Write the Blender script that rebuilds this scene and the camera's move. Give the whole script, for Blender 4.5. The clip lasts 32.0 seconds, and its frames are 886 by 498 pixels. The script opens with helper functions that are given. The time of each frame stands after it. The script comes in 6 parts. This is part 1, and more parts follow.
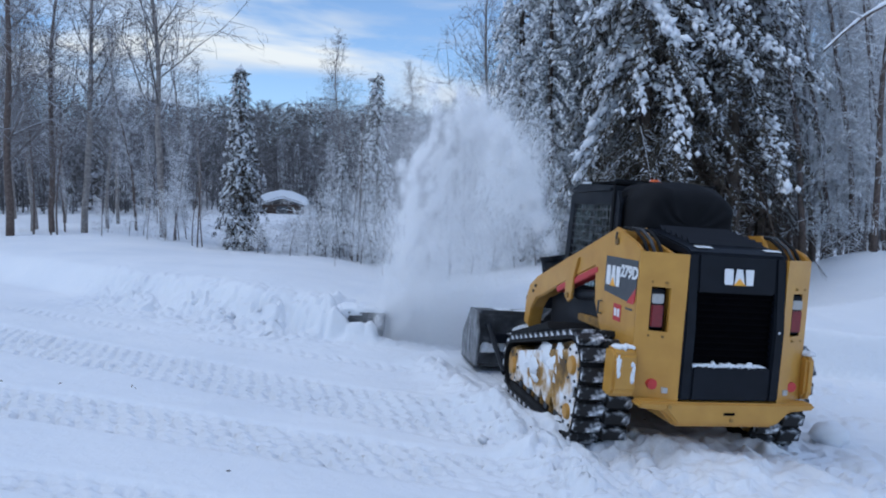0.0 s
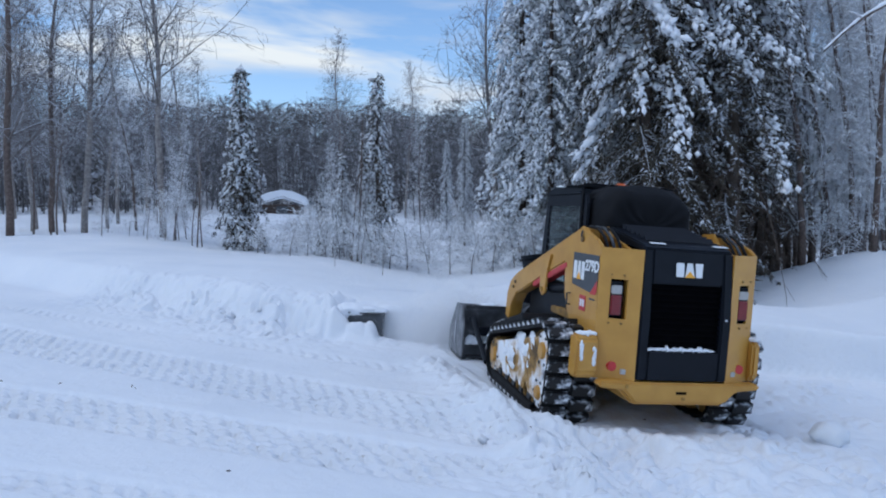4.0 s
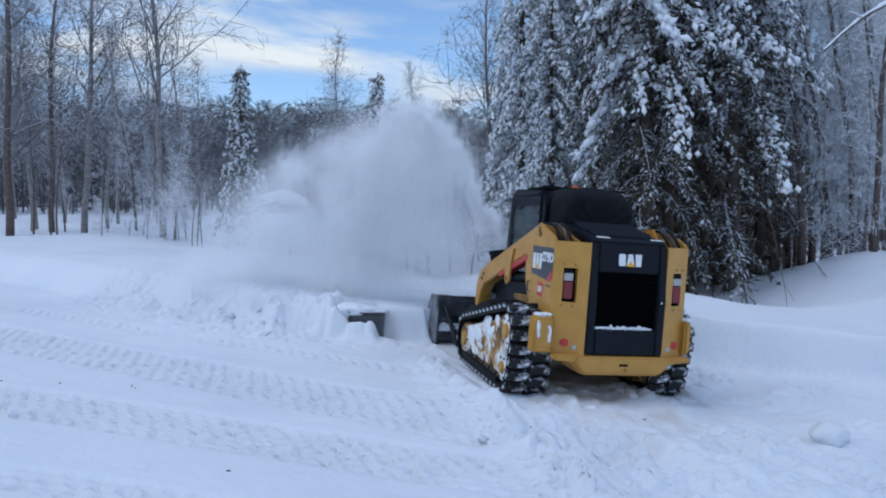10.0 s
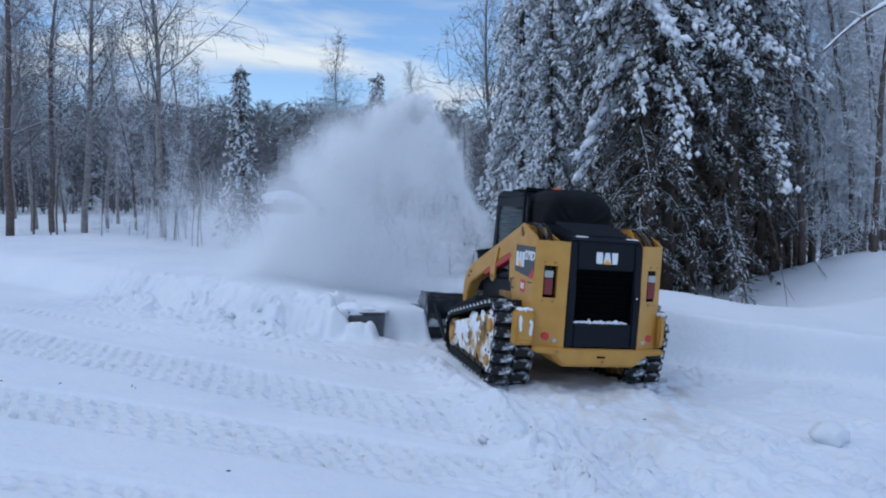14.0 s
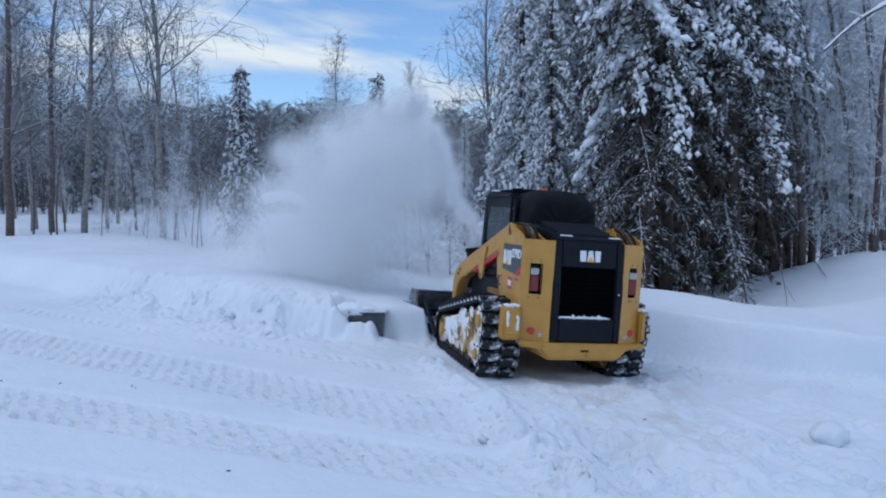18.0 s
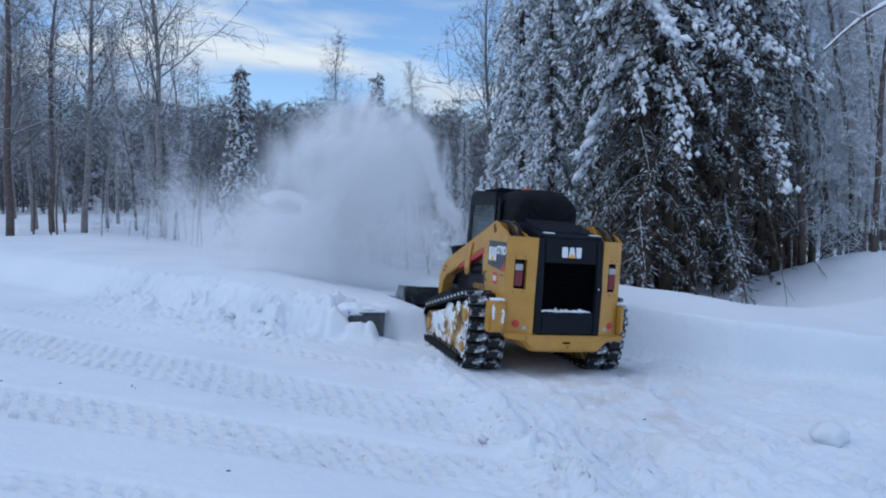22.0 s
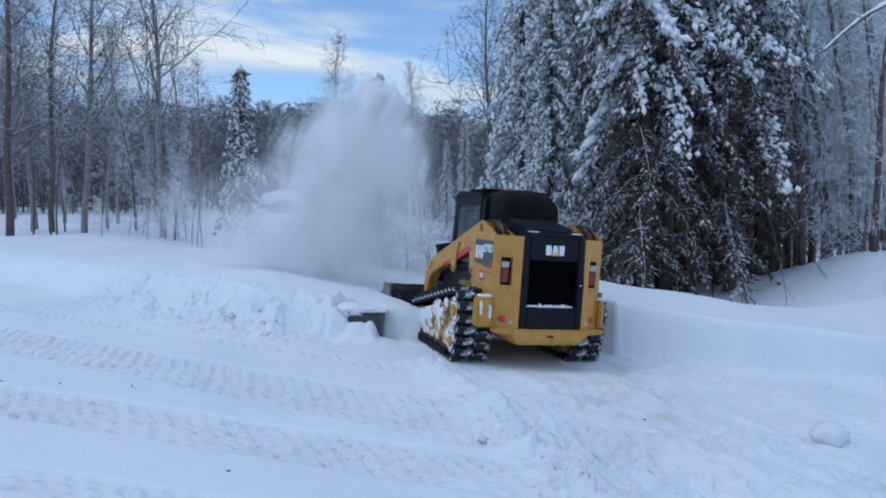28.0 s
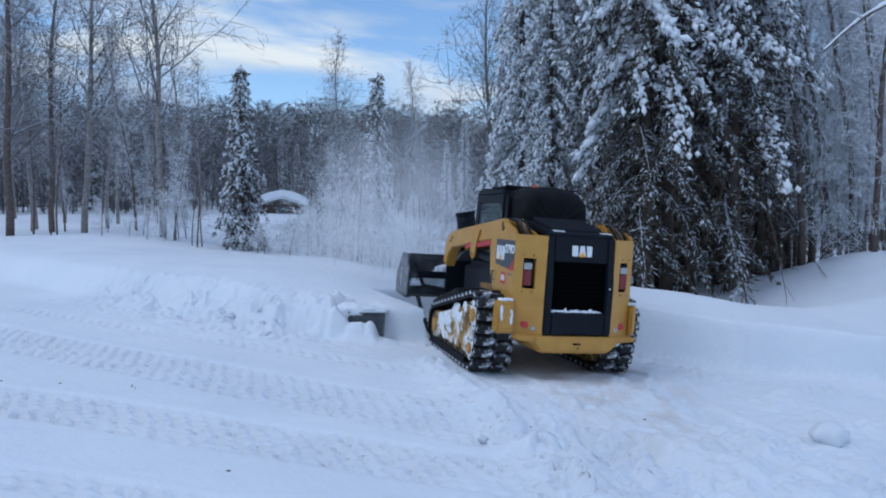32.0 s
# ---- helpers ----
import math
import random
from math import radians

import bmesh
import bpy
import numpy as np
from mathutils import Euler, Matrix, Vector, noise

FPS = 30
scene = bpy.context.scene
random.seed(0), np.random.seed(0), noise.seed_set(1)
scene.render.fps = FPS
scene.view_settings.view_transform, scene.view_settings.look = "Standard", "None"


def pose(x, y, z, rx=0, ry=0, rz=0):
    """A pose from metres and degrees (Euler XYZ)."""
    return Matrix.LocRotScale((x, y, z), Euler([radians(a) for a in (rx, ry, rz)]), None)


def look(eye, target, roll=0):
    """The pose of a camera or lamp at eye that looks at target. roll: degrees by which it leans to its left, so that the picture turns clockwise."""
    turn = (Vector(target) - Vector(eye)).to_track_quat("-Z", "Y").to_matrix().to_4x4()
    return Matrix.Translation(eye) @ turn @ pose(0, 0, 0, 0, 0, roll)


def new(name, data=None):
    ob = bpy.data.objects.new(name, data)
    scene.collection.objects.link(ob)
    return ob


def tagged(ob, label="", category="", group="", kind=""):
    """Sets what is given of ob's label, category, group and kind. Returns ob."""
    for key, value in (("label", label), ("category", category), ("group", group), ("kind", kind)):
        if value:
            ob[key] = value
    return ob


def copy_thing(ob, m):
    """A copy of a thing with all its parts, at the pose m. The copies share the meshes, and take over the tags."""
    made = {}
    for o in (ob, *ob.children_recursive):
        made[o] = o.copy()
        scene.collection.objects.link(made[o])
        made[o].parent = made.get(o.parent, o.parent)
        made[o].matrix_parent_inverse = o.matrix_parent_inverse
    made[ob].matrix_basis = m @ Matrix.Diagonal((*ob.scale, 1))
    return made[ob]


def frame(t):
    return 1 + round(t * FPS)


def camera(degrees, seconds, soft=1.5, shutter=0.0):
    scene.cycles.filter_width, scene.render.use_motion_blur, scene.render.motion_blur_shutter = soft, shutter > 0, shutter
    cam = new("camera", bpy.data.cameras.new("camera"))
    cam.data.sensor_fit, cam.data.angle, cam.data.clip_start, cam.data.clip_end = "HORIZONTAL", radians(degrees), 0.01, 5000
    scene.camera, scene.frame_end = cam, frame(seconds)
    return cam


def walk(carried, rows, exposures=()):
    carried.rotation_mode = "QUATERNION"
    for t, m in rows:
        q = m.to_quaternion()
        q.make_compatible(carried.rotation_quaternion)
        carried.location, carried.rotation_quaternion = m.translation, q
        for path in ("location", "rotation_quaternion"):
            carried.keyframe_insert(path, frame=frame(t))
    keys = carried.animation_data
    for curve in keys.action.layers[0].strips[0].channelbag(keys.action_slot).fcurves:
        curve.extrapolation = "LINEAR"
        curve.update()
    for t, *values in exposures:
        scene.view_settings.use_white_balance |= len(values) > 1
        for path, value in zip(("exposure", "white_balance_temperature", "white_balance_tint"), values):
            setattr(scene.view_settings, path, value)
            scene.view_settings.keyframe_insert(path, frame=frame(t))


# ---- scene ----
# The camera stands on a tripod beside the ploughed road.
cam = camera(63.7, 32.0, soft=2.0, shutter=0.5)
EYE = pose(0, 0, 1.686, 87.507, 0, 0)
walk(cam, [(0.0, EYE), (32.0, EYE)], exposures=[(0.0, 0.10, 5600, 8), (10.0, 0.04, 5550, 8), (20.0, 0.0, 5450, 7), (32.0, 0.0, 5450, 7)])

# ---- light: a low winter sun behind thin cloud ----
SUN_AZ, SUN_EL = radians(-105), radians(56)


def make_world():
    w = bpy.data.worlds.new("winter_sky")
    scene.world = w
    w.use_nodes = True
    nt = w.node_tree
    nt.nodes.clear()
    N = nt.nodes.new
    L = nt.links.new
    out, bg = N("ShaderNodeOutputWorld"), N("ShaderNodeBackground")
    sky = N("ShaderNodeTexSky")
    sky.sky_type, sky.sun_disc = "NISHITA", False
    sky.sun_elevation, sky.sun_rotation = SUN_EL, -SUN_AZ
    sky.air_density, sky.dust_density, sky.ozone_density = 1.0, 0.6, 1.5
    gain = N("ShaderNodeVectorMath")
    gain.operation = "SCALE"
    gain.inputs["Scale"].default_value = 0.15
    L(sky.outputs[0], gain.inputs[0])
    tc, mp = N("ShaderNodeTexCoord"), N("ShaderNodeMapping")
    mp.inputs["Scale"].default_value = (1.6, 1.6, 7.0)
    mp.inputs["Location"].default_value = (0.36, 0.1, 1.0)
    L(tc.outputs["Generated"], mp.inputs[0])
    nz = N("ShaderNodeTexNoise")
    nz.inputs["Scale"].default_value, nz.inputs["Detail"].default_value = 2.3, 5.0
    nz.inputs["Roughness"].default_value, nz.inputs["Distortion"].default_value = 0.55, 0.4
    L(mp.outputs[0], nz.inputs["Vector"])
    ramp = N("ShaderNodeValToRGB")
    e = ramp.color_ramp.elements
    e[0].position, e[0].color = 0.44, (0, 0, 0, 1)
    e[1].position, e[1].color = 0.66, (1, 1, 1, 1)
    L(nz.outputs[0], ramp.inputs[0])
    nz2 = N("ShaderNodeTexNoise")
    nz2.inputs["Scale"].default_value, nz2.inputs["Detail"].default_value = 1.1, 3.0
    L(mp.outputs[0], nz2.inputs["Vector"])
    tone = N("ShaderNodeValToRGB")
    e = tone.color_ramp.elements
    e[0].position, e[0].color = 0.40, (0.40, 0.47, 0.60, 1)
    e[1].position, e[1].color = 0.62, (0.86, 0.83, 0.76, 1)
    L(nz2.outputs[0], tone.inputs[0])
    mix = N("ShaderNodeMix")
    mix.data_type = "RGBA"
    L(ramp.outputs[0], mix.inputs["Factor"])
    L(gain.outputs[0], mix.inputs["A"])
    L(tone.outputs[0], mix.inputs["B"])
    L(mix.outputs["Result"], bg.inputs[0])
    bg.inputs[1].default_value = 1.0
    L(bg.outputs[0], out.inputs[0])


make_world()
sun = new("sun", bpy.data.lights.new("sun", "SUN"))
sun.data.energy, sun.data.angle, sun.data.color = 0.96, radians(45), (1.0, 0.97, 0.94)
sun.matrix_world = look((0, 0, 0), (-math.sin(SUN_AZ) * math.cos(SUN_EL), -math.cos(SUN_AZ) * math.cos(SUN_EL), -math.sin(SUN_EL)))


# ---- materials ----
def material(name, rough=0.6, metal=0.0):
    m = bpy.data.materials.new(name)
    m.use_nodes = True
    b = m.node_tree.nodes["Principled BSDF"]
    b.inputs["Roughness"].default_value, b.inputs["Metallic"].default_value = rough, metal
    return m, m.node_tree, b


def noise_node(nt, scale, detail=4.0, rough=0.55, coord="Object", stretch=None):
    tc, n = nt.nodes.new("ShaderNodeTexCoord"), nt.nodes.new("ShaderNodeTexNoise")
    n.inputs["Scale"].default_value, n.inputs["Detail"].default_value, n.inputs["Roughness"].default_value = scale, detail, rough
    src = tc.outputs[coord]
    if stretch:
        mp = nt.nodes.new("ShaderNodeMapping")
        mp.inputs["Scale"].default_value = stretch
        nt.links.new(src, mp.inputs[0])
        src = mp.outputs[0]
    nt.links.new(src, n.inputs["Vector"])
    return n


def ramp_node(nt, src, stops):
    r = nt.nodes.new("ShaderNodeValToRGB")
    e = r.color_ramp.elements
    while len(e) < len(stops):
        e.new(0.5)
    for el, (p, c) in zip(e, stops):
        el.position, el.color = p, (*c, 1) if len(c) == 3 else c
    nt.links.new(src, r.inputs[0])
    return r


def mix_node(nt, fac, a, b):
    m = nt.nodes.new("ShaderNodeMix")
    m.data_type = "RGBA"
    for key, v in (("Factor", fac), ("A", a), ("B", b)):
        if isinstance(v, (tuple, float)):
            m.inputs[key].default_value = (*v, 1) if isinstance(v, tuple) else v
        else:
            nt.links.new(v, m.inputs[key])
    return m.outputs["Result"]


def bump(nt, bsdf, src, strength, dist, prev=None):
    b = nt.nodes.new("ShaderNodeBump")
    b.inputs["Strength"].default_value, b.inputs["Distance"].default_value = strength, dist
    nt.links.new(src, b.inputs["Height"])
    if prev:
        nt.links.new(prev, b.inputs["Normal"])
    nt.links.new(b.outputs[0], bsdf.inputs["Normal"])
    return b.outputs[0]


def grainy(name, stops, scale=8.0, rough=0.6, metal=0.0, bump_s=0.3, bump_d=0.004, fine=60.0, stretch=None, coat=0.0, spec=0.5):
    """A surface with colour variation at one scale and relief at a finer one."""
    m, nt, b = material(name, rough, metal)
    n = noise_node(nt, scale, stretch=stretch)
    nt.links.new(ramp_node(nt, n.outputs[0], stops).outputs[0], b.inputs["Base Color"])
    f = noise_node(nt, fine, 3.0, stretch=stretch)
    bump(nt, b, f.outputs[0], bump_s, bump_d)
    b.inputs["Coat Weight"].default_value, b.inputs["Specular IOR Level"].default_value = coat, spec
    return m


def snow_material(name, tan=False):
    m, nt, b = material(name, 0.75)
    big = noise_node(nt, 0.7, 5.0)
    base = ramp_node(nt, big.outputs[0], [(0.3, (0.70, 0.73, 0.78)), (0.7, (0.79, 0.805, 0.835))] if tan else [(0.3, (0.78, 0.81, 0.86)), (0.7, (0.87, 0.88, 0.90))]).outputs[0]
    if tan:
        # packed, slightly dirty snow in the loader's wheel path
        tc = nt.nodes.new("ShaderNodeTexCoord")
        mp = nt.nodes.new("ShaderNodeMapping")
        mp.inputs["Location"].default_value = (-1.75, -7.1, 0)
        mp.vector_type = "POINT"
        rot = nt.nodes.new("ShaderNodeMapping")
        rot.inputs["Rotation"].default_value = (0, 0, radians(-14))
        rot.inputs["Scale"].default_value = (1 / 1.05, 1 / 2.5, 0)
        nt.links.new(tc.outputs["Object"], mp.inputs[0])
        nt.links.new(mp.outputs[0], rot.inputs[0])
        ln = nt.nodes.new("ShaderNodeVectorMath")
        ln.operation = "LENGTH"
        nt.links.new(rot.outputs[0], ln.inputs[0])
        zone = ramp_node(nt, ln.outputs["Value"], [(0.55, (1, 1, 1)), (1.0, (0, 0, 0))])
        st = noise_node(nt, 1.8, 6.0, 0.65, stretch=(2.5, 1, 1))
        sr = ramp_node(nt, st.outputs[0], [(0.42, (0, 0, 0)), (0.66, (0.48, 0.48, 0.48))])
        mul = nt.nodes.new("ShaderNodeMath")
        mul.operation = "MULTIPLY"
        nt.links.new(zone.outputs[0], mul.inputs[0])
        nt.links.new(sr.outputs[0], mul.inputs[1])
        base = mix_node(nt, mul.outputs[0], base, (0.52, 0.44, 0.36))
    nt.links.new(base, b.inputs["Base Color"])
    mid = noise_node(nt, 9.0, 6.0, 0.6)
    p = bump(nt, b, mid.outputs[0], 0.55, 0.03)
    fine = noise_node(nt, 70.0, 3.0)
    bump(nt, b, fine.outputs[0], 0.35, 0.008, p)
    return m


def frosted(name, bark, frost, lo=0.0, hi=0.6, scale=6.0, rough=0.8):
    """Bark or needles with rime and snow caught on what faces up."""
    m, nt, b = material(name, rough)
    geo = nt.nodes.new("ShaderNodeNewGeometry")
    sep = nt.nodes.new("ShaderNodeSeparateXYZ")
    nt.links.new(geo.outputs["Normal"], sep.inputs[0])
    n = noise_node(nt, scale, 4.0)
    add = nt.nodes.new("ShaderNodeMath")
    add.operation = "ADD"
    nt.links.new(sep.outputs["Z"], add.inputs[0])
    nt.links.new(n.outputs[0], add.inputs[1])
    f = ramp_node(nt, add.outputs[0], [(lo, (0, 0, 0)), (hi, (1, 1, 1))])
    n2 = noise_node(nt, scale * 3, 3.0)
    bk = ramp_node(nt, n2.outputs[0], [(0.35, bark[0]), (0.65, bark[1])])
    nt.links.new(mix_node(nt, f.outputs[0], bk.outputs[0], frost), b.inputs["Base Color"])
    return m


M = {}


def make_materials():
    M["snow"] = snow_material("trodden_snow", tan=True)
    M["soft_snow"] = snow_material("loose_snow")
    M["flake"] = material("airborne_snow", 0.9)[0]
    nt = M["flake"].node_tree
    b = nt.nodes["Principled BSDF"]
    b.inputs["Base Color"].default_value = (0.985, 0.985, 0.99, 1)
    tr = nt.nodes.new("ShaderNodeBsdfTranslucent")
    tr.inputs[0].default_value = (0.985, 0.985, 0.99, 1)
    mx = nt.nodes.new("ShaderNodeMixShader")
    mx.inputs[0].default_value = 0.5
    nt.links.new(b.outputs[0], mx.inputs[1])
    nt.links.new(tr.outputs[0], mx.inputs[2])
    nt.links.new(mx.outputs[0], nt.nodes["Material Output"].inputs[0])
    M["yellow"] = grainy("worn_yellow_paint", [(0.3, (0.45, 0.225, 0.035)), (0.7, (0.54, 0.285, 0.048))], 5, 0.45, 0.0, 0.12, 0.002, 90, coat=0.1)
    M["yellow_dark"] = grainy("grimy_yellow_paint", [(0.35, (0.13, 0.075, 0.022)), (0.7, (0.40, 0.215, 0.04))], 9, 0.6, 0.0, 0.2, 0.003, 60)
    M["black"] = grainy("dark_grey_paint", [(0.3, (0.0042, 0.006, 0.010)), (0.7, (0.0075, 0.010, 0.016))], 6, 0.5, 0.0, 0.15, 0.002, 120, spec=0.18)
    # one near-black for the grille, engine bay, tow slot and lamp recess
    M["near_black"] = grainy("black_grille", [(0.3, (0.001, 0.001, 0.0015)), (0.7, (0.002, 0.002, 0.003))], 14, 0.85, 0.0, 0.1, 0.002, 80, spec=0.05)
    M["steel"] = grainy("scuffed_dark_steel", [(0.3, (0.03, 0.033, 0.038)), (0.62, (0.075, 0.08, 0.088)), (0.8, (0.22, 0.23, 0.25))], 7, 0.5, 0.4, 0.25, 0.003, 50)
    M["steel_worn"] = grainy("bare_worn_steel", [(0.3, (0.10, 0.105, 0.115)), (0.7, (0.30, 0.31, 0.33))], 9, 0.5, 0.3, 0.25, 0.003, 50)
    M["chrome"] = grainy("bright_steel", [(0.3, (0.45, 0.46, 0.48)), (0.7, (0.62, 0.63, 0.65))], 20, 0.25, 1.0, 0.05, 0.001, 90)
    M["tarp"] = grainy("black_vinyl_cover", [(0.3, (0.007, 0.0075, 0.009)), (0.7, (0.013, 0.0135, 0.016))], 4, 0.7, 0.0, 0.5, 0.02, 5, spec=0.1)
    M["red"] = grainy("red_paint", [(0.3, (0.42, 0.025, 0.03)), (0.7, (0.55, 0.04, 0.04))], 8, 0.45, fine=80, bump_s=0.1)
    M["lens_red"] = grainy("red_lamp_lens", [(0.3, (0.15, 0.005, 0.010)), (0.7, (0.21, 0.008, 0.014))], 30, 0.3, fine=160, bump_s=0.2, coat=0.3)
    M["lens_clear"] = grainy("clear_lamp_lens", [(0.3, (0.38, 0.37, 0.35)), (0.7, (0.48, 0.47, 0.45))], 30, 0.25, fine=160, bump_s=0.2, coat=0.4)
    M["orange"] = grainy("amber_plastic", [(0.3, (0.65, 0.12, 0.02)), (0.7, (0.75, 0.16, 0.03))], 20, 0.35)
    M["white"] = grainy("white_decal", [(0.3, (0.72, 0.73, 0.74)), (0.7, (0.82, 0.82, 0.82))], 15, 0.45, bump_s=0.05)
    M["decal_orange"] = grainy("orange_decal", [(0.3, (0.80, 0.36, 0.03)), (0.7, (0.86, 0.42, 0.04))], 15, 0.45, bump_s=0.05)
    M["decal_grey"] = grainy("grey_decal", [(0.3, (0.045, 0.05, 0.058)), (0.7, (0.06, 0.066, 0.075))], 15, 0.45, bump_s=0.05)
    m, nt, b = material("tinted_cab_glass", 0.03)
    b.inputs["Base Color"].default_value, b.inputs["Transmission Weight"].default_value, b.inputs["IOR"].default_value = (0.62, 0.68, 0.68, 1), 1.0, 1.08
    M["glass"] = m
    # rubber with packed snow caught in it
    m, nt, b = material("snowy_rubber", 0.7)
    n = noise_node(nt, 11.0, 4.0)
    r = ramp_node(nt, n.outputs[0], [(0.50, (0.009, 0.009, 0.010)), (0.56, (0.16, 0.17, 0.19)), (0.66, (0.80, 0.82, 0.86))])
    nt.links.new(r.outputs[0], b.inputs["Base Color"])
    bump(nt, b, n.outputs[0], 0.4, 0.01)
    M["rubber"] = m
    # paint half hidden under caked snow
    m, nt, b = material("snow_caked_paint", 0.75)
    n = noise_node(nt, 2.8, 6.0, 0.6)
    r = ramp_node(nt, n.outputs[0], [(0.36, (0.10, 0.058, 0.02)), (0.47, (0.36, 0.20, 0.045)), (0.52, (0.62, 0.52, 0.42)), (0.58, (0.82, 0.83, 0.86))])
    nt.links.new(r.outputs[0], b.inputs["Base Color"])
    bump(nt, b, n.outputs[0], 0.8, 0.03)
    M["caked"] = m
    M["rubber_clean"] = grainy("black_rubber", [(0.3, (0.010, 0.010, 0.011)), (0.7, (0.018, 0.018, 0.019))], 12, 0.6, spec=0.1)
    M["bark"] = frosted("spruce_bark", ((0.035, 0.026, 0.02), (0.085, 0.06, 0.045)), (0.62, 0.64, 0.68), 0.95, 1.25, 7)
    M["birch"] = frosted("pale_birch_bark", ((0.16, 0.14, 0.13), (0.34, 0.31, 0.29)), (0.72, 0.74, 0.78), 0.75, 1.1, 5)
    M["brown_bark"] = frosted("brown_bare_bark", ((0.070, 0.050, 0.042), (0.150, 0.112, 0.094)), (0.68, 0.70, 0.74), 0.85, 1.15, 6)
    M["twig"] = frosted("rimed_twigs", ((0.095, 0.080, 0.074), (0.20, 0.185, 0.185)), (0.60, 0.62, 0.67), 0.66, 1.2, 4)
    M["rime"] = frosted("heavy_rime", ((0.38, 0.37, 0.375), (0.62, 0.62, 0.64)), (0.86, 0.88, 0.91), 0.20, 0.8, 4)
    M["needles"] = frosted("spruce_needles", ((0.042, 0.036, 0.026), (0.096, 0.082, 0.060)), (0.48, 0.51, 0.56), 0.94, 1.7, 5)
    M["needles_rime"] = frosted("rimed_needles", ((0.11, 0.12, 0.115), (0.23, 0.24, 0.24)), (0.76, 0.79, 0.83), 0.50, 1.1, 5)
    M["dead"] = frosted("dry_brown_twigs", ((0.050, 0.036, 0.027), (0.125, 0.092, 0.070)), (0.42, 0.44, 0.48), 1.1, 1.6, 5)
    # distance haze is mixed into these lighter greys, along with bark and rime
    M["far"] = frosted("hazed_far_wood", ((0.075, 0.070, 0.072), (0.120, 0.113, 0.116)), (0.26, 0.265, 0.28), 0.75, 1.7, 2)
    M["wood"] = grainy("weathered_brown_logs", [(0.3, (0.055, 0.038, 0.030)), (0.7, (0.12, 0.085, 0.065))], 6, 0.75, stretch=(6, 6, 1))
    M["bin"] = grainy("dark_steel_box", [(0.3, (0.05, 0.055, 0.062)), (0.7, (0.11, 0.118, 0.13))], 7, 0.5, 0.2)


make_materials()


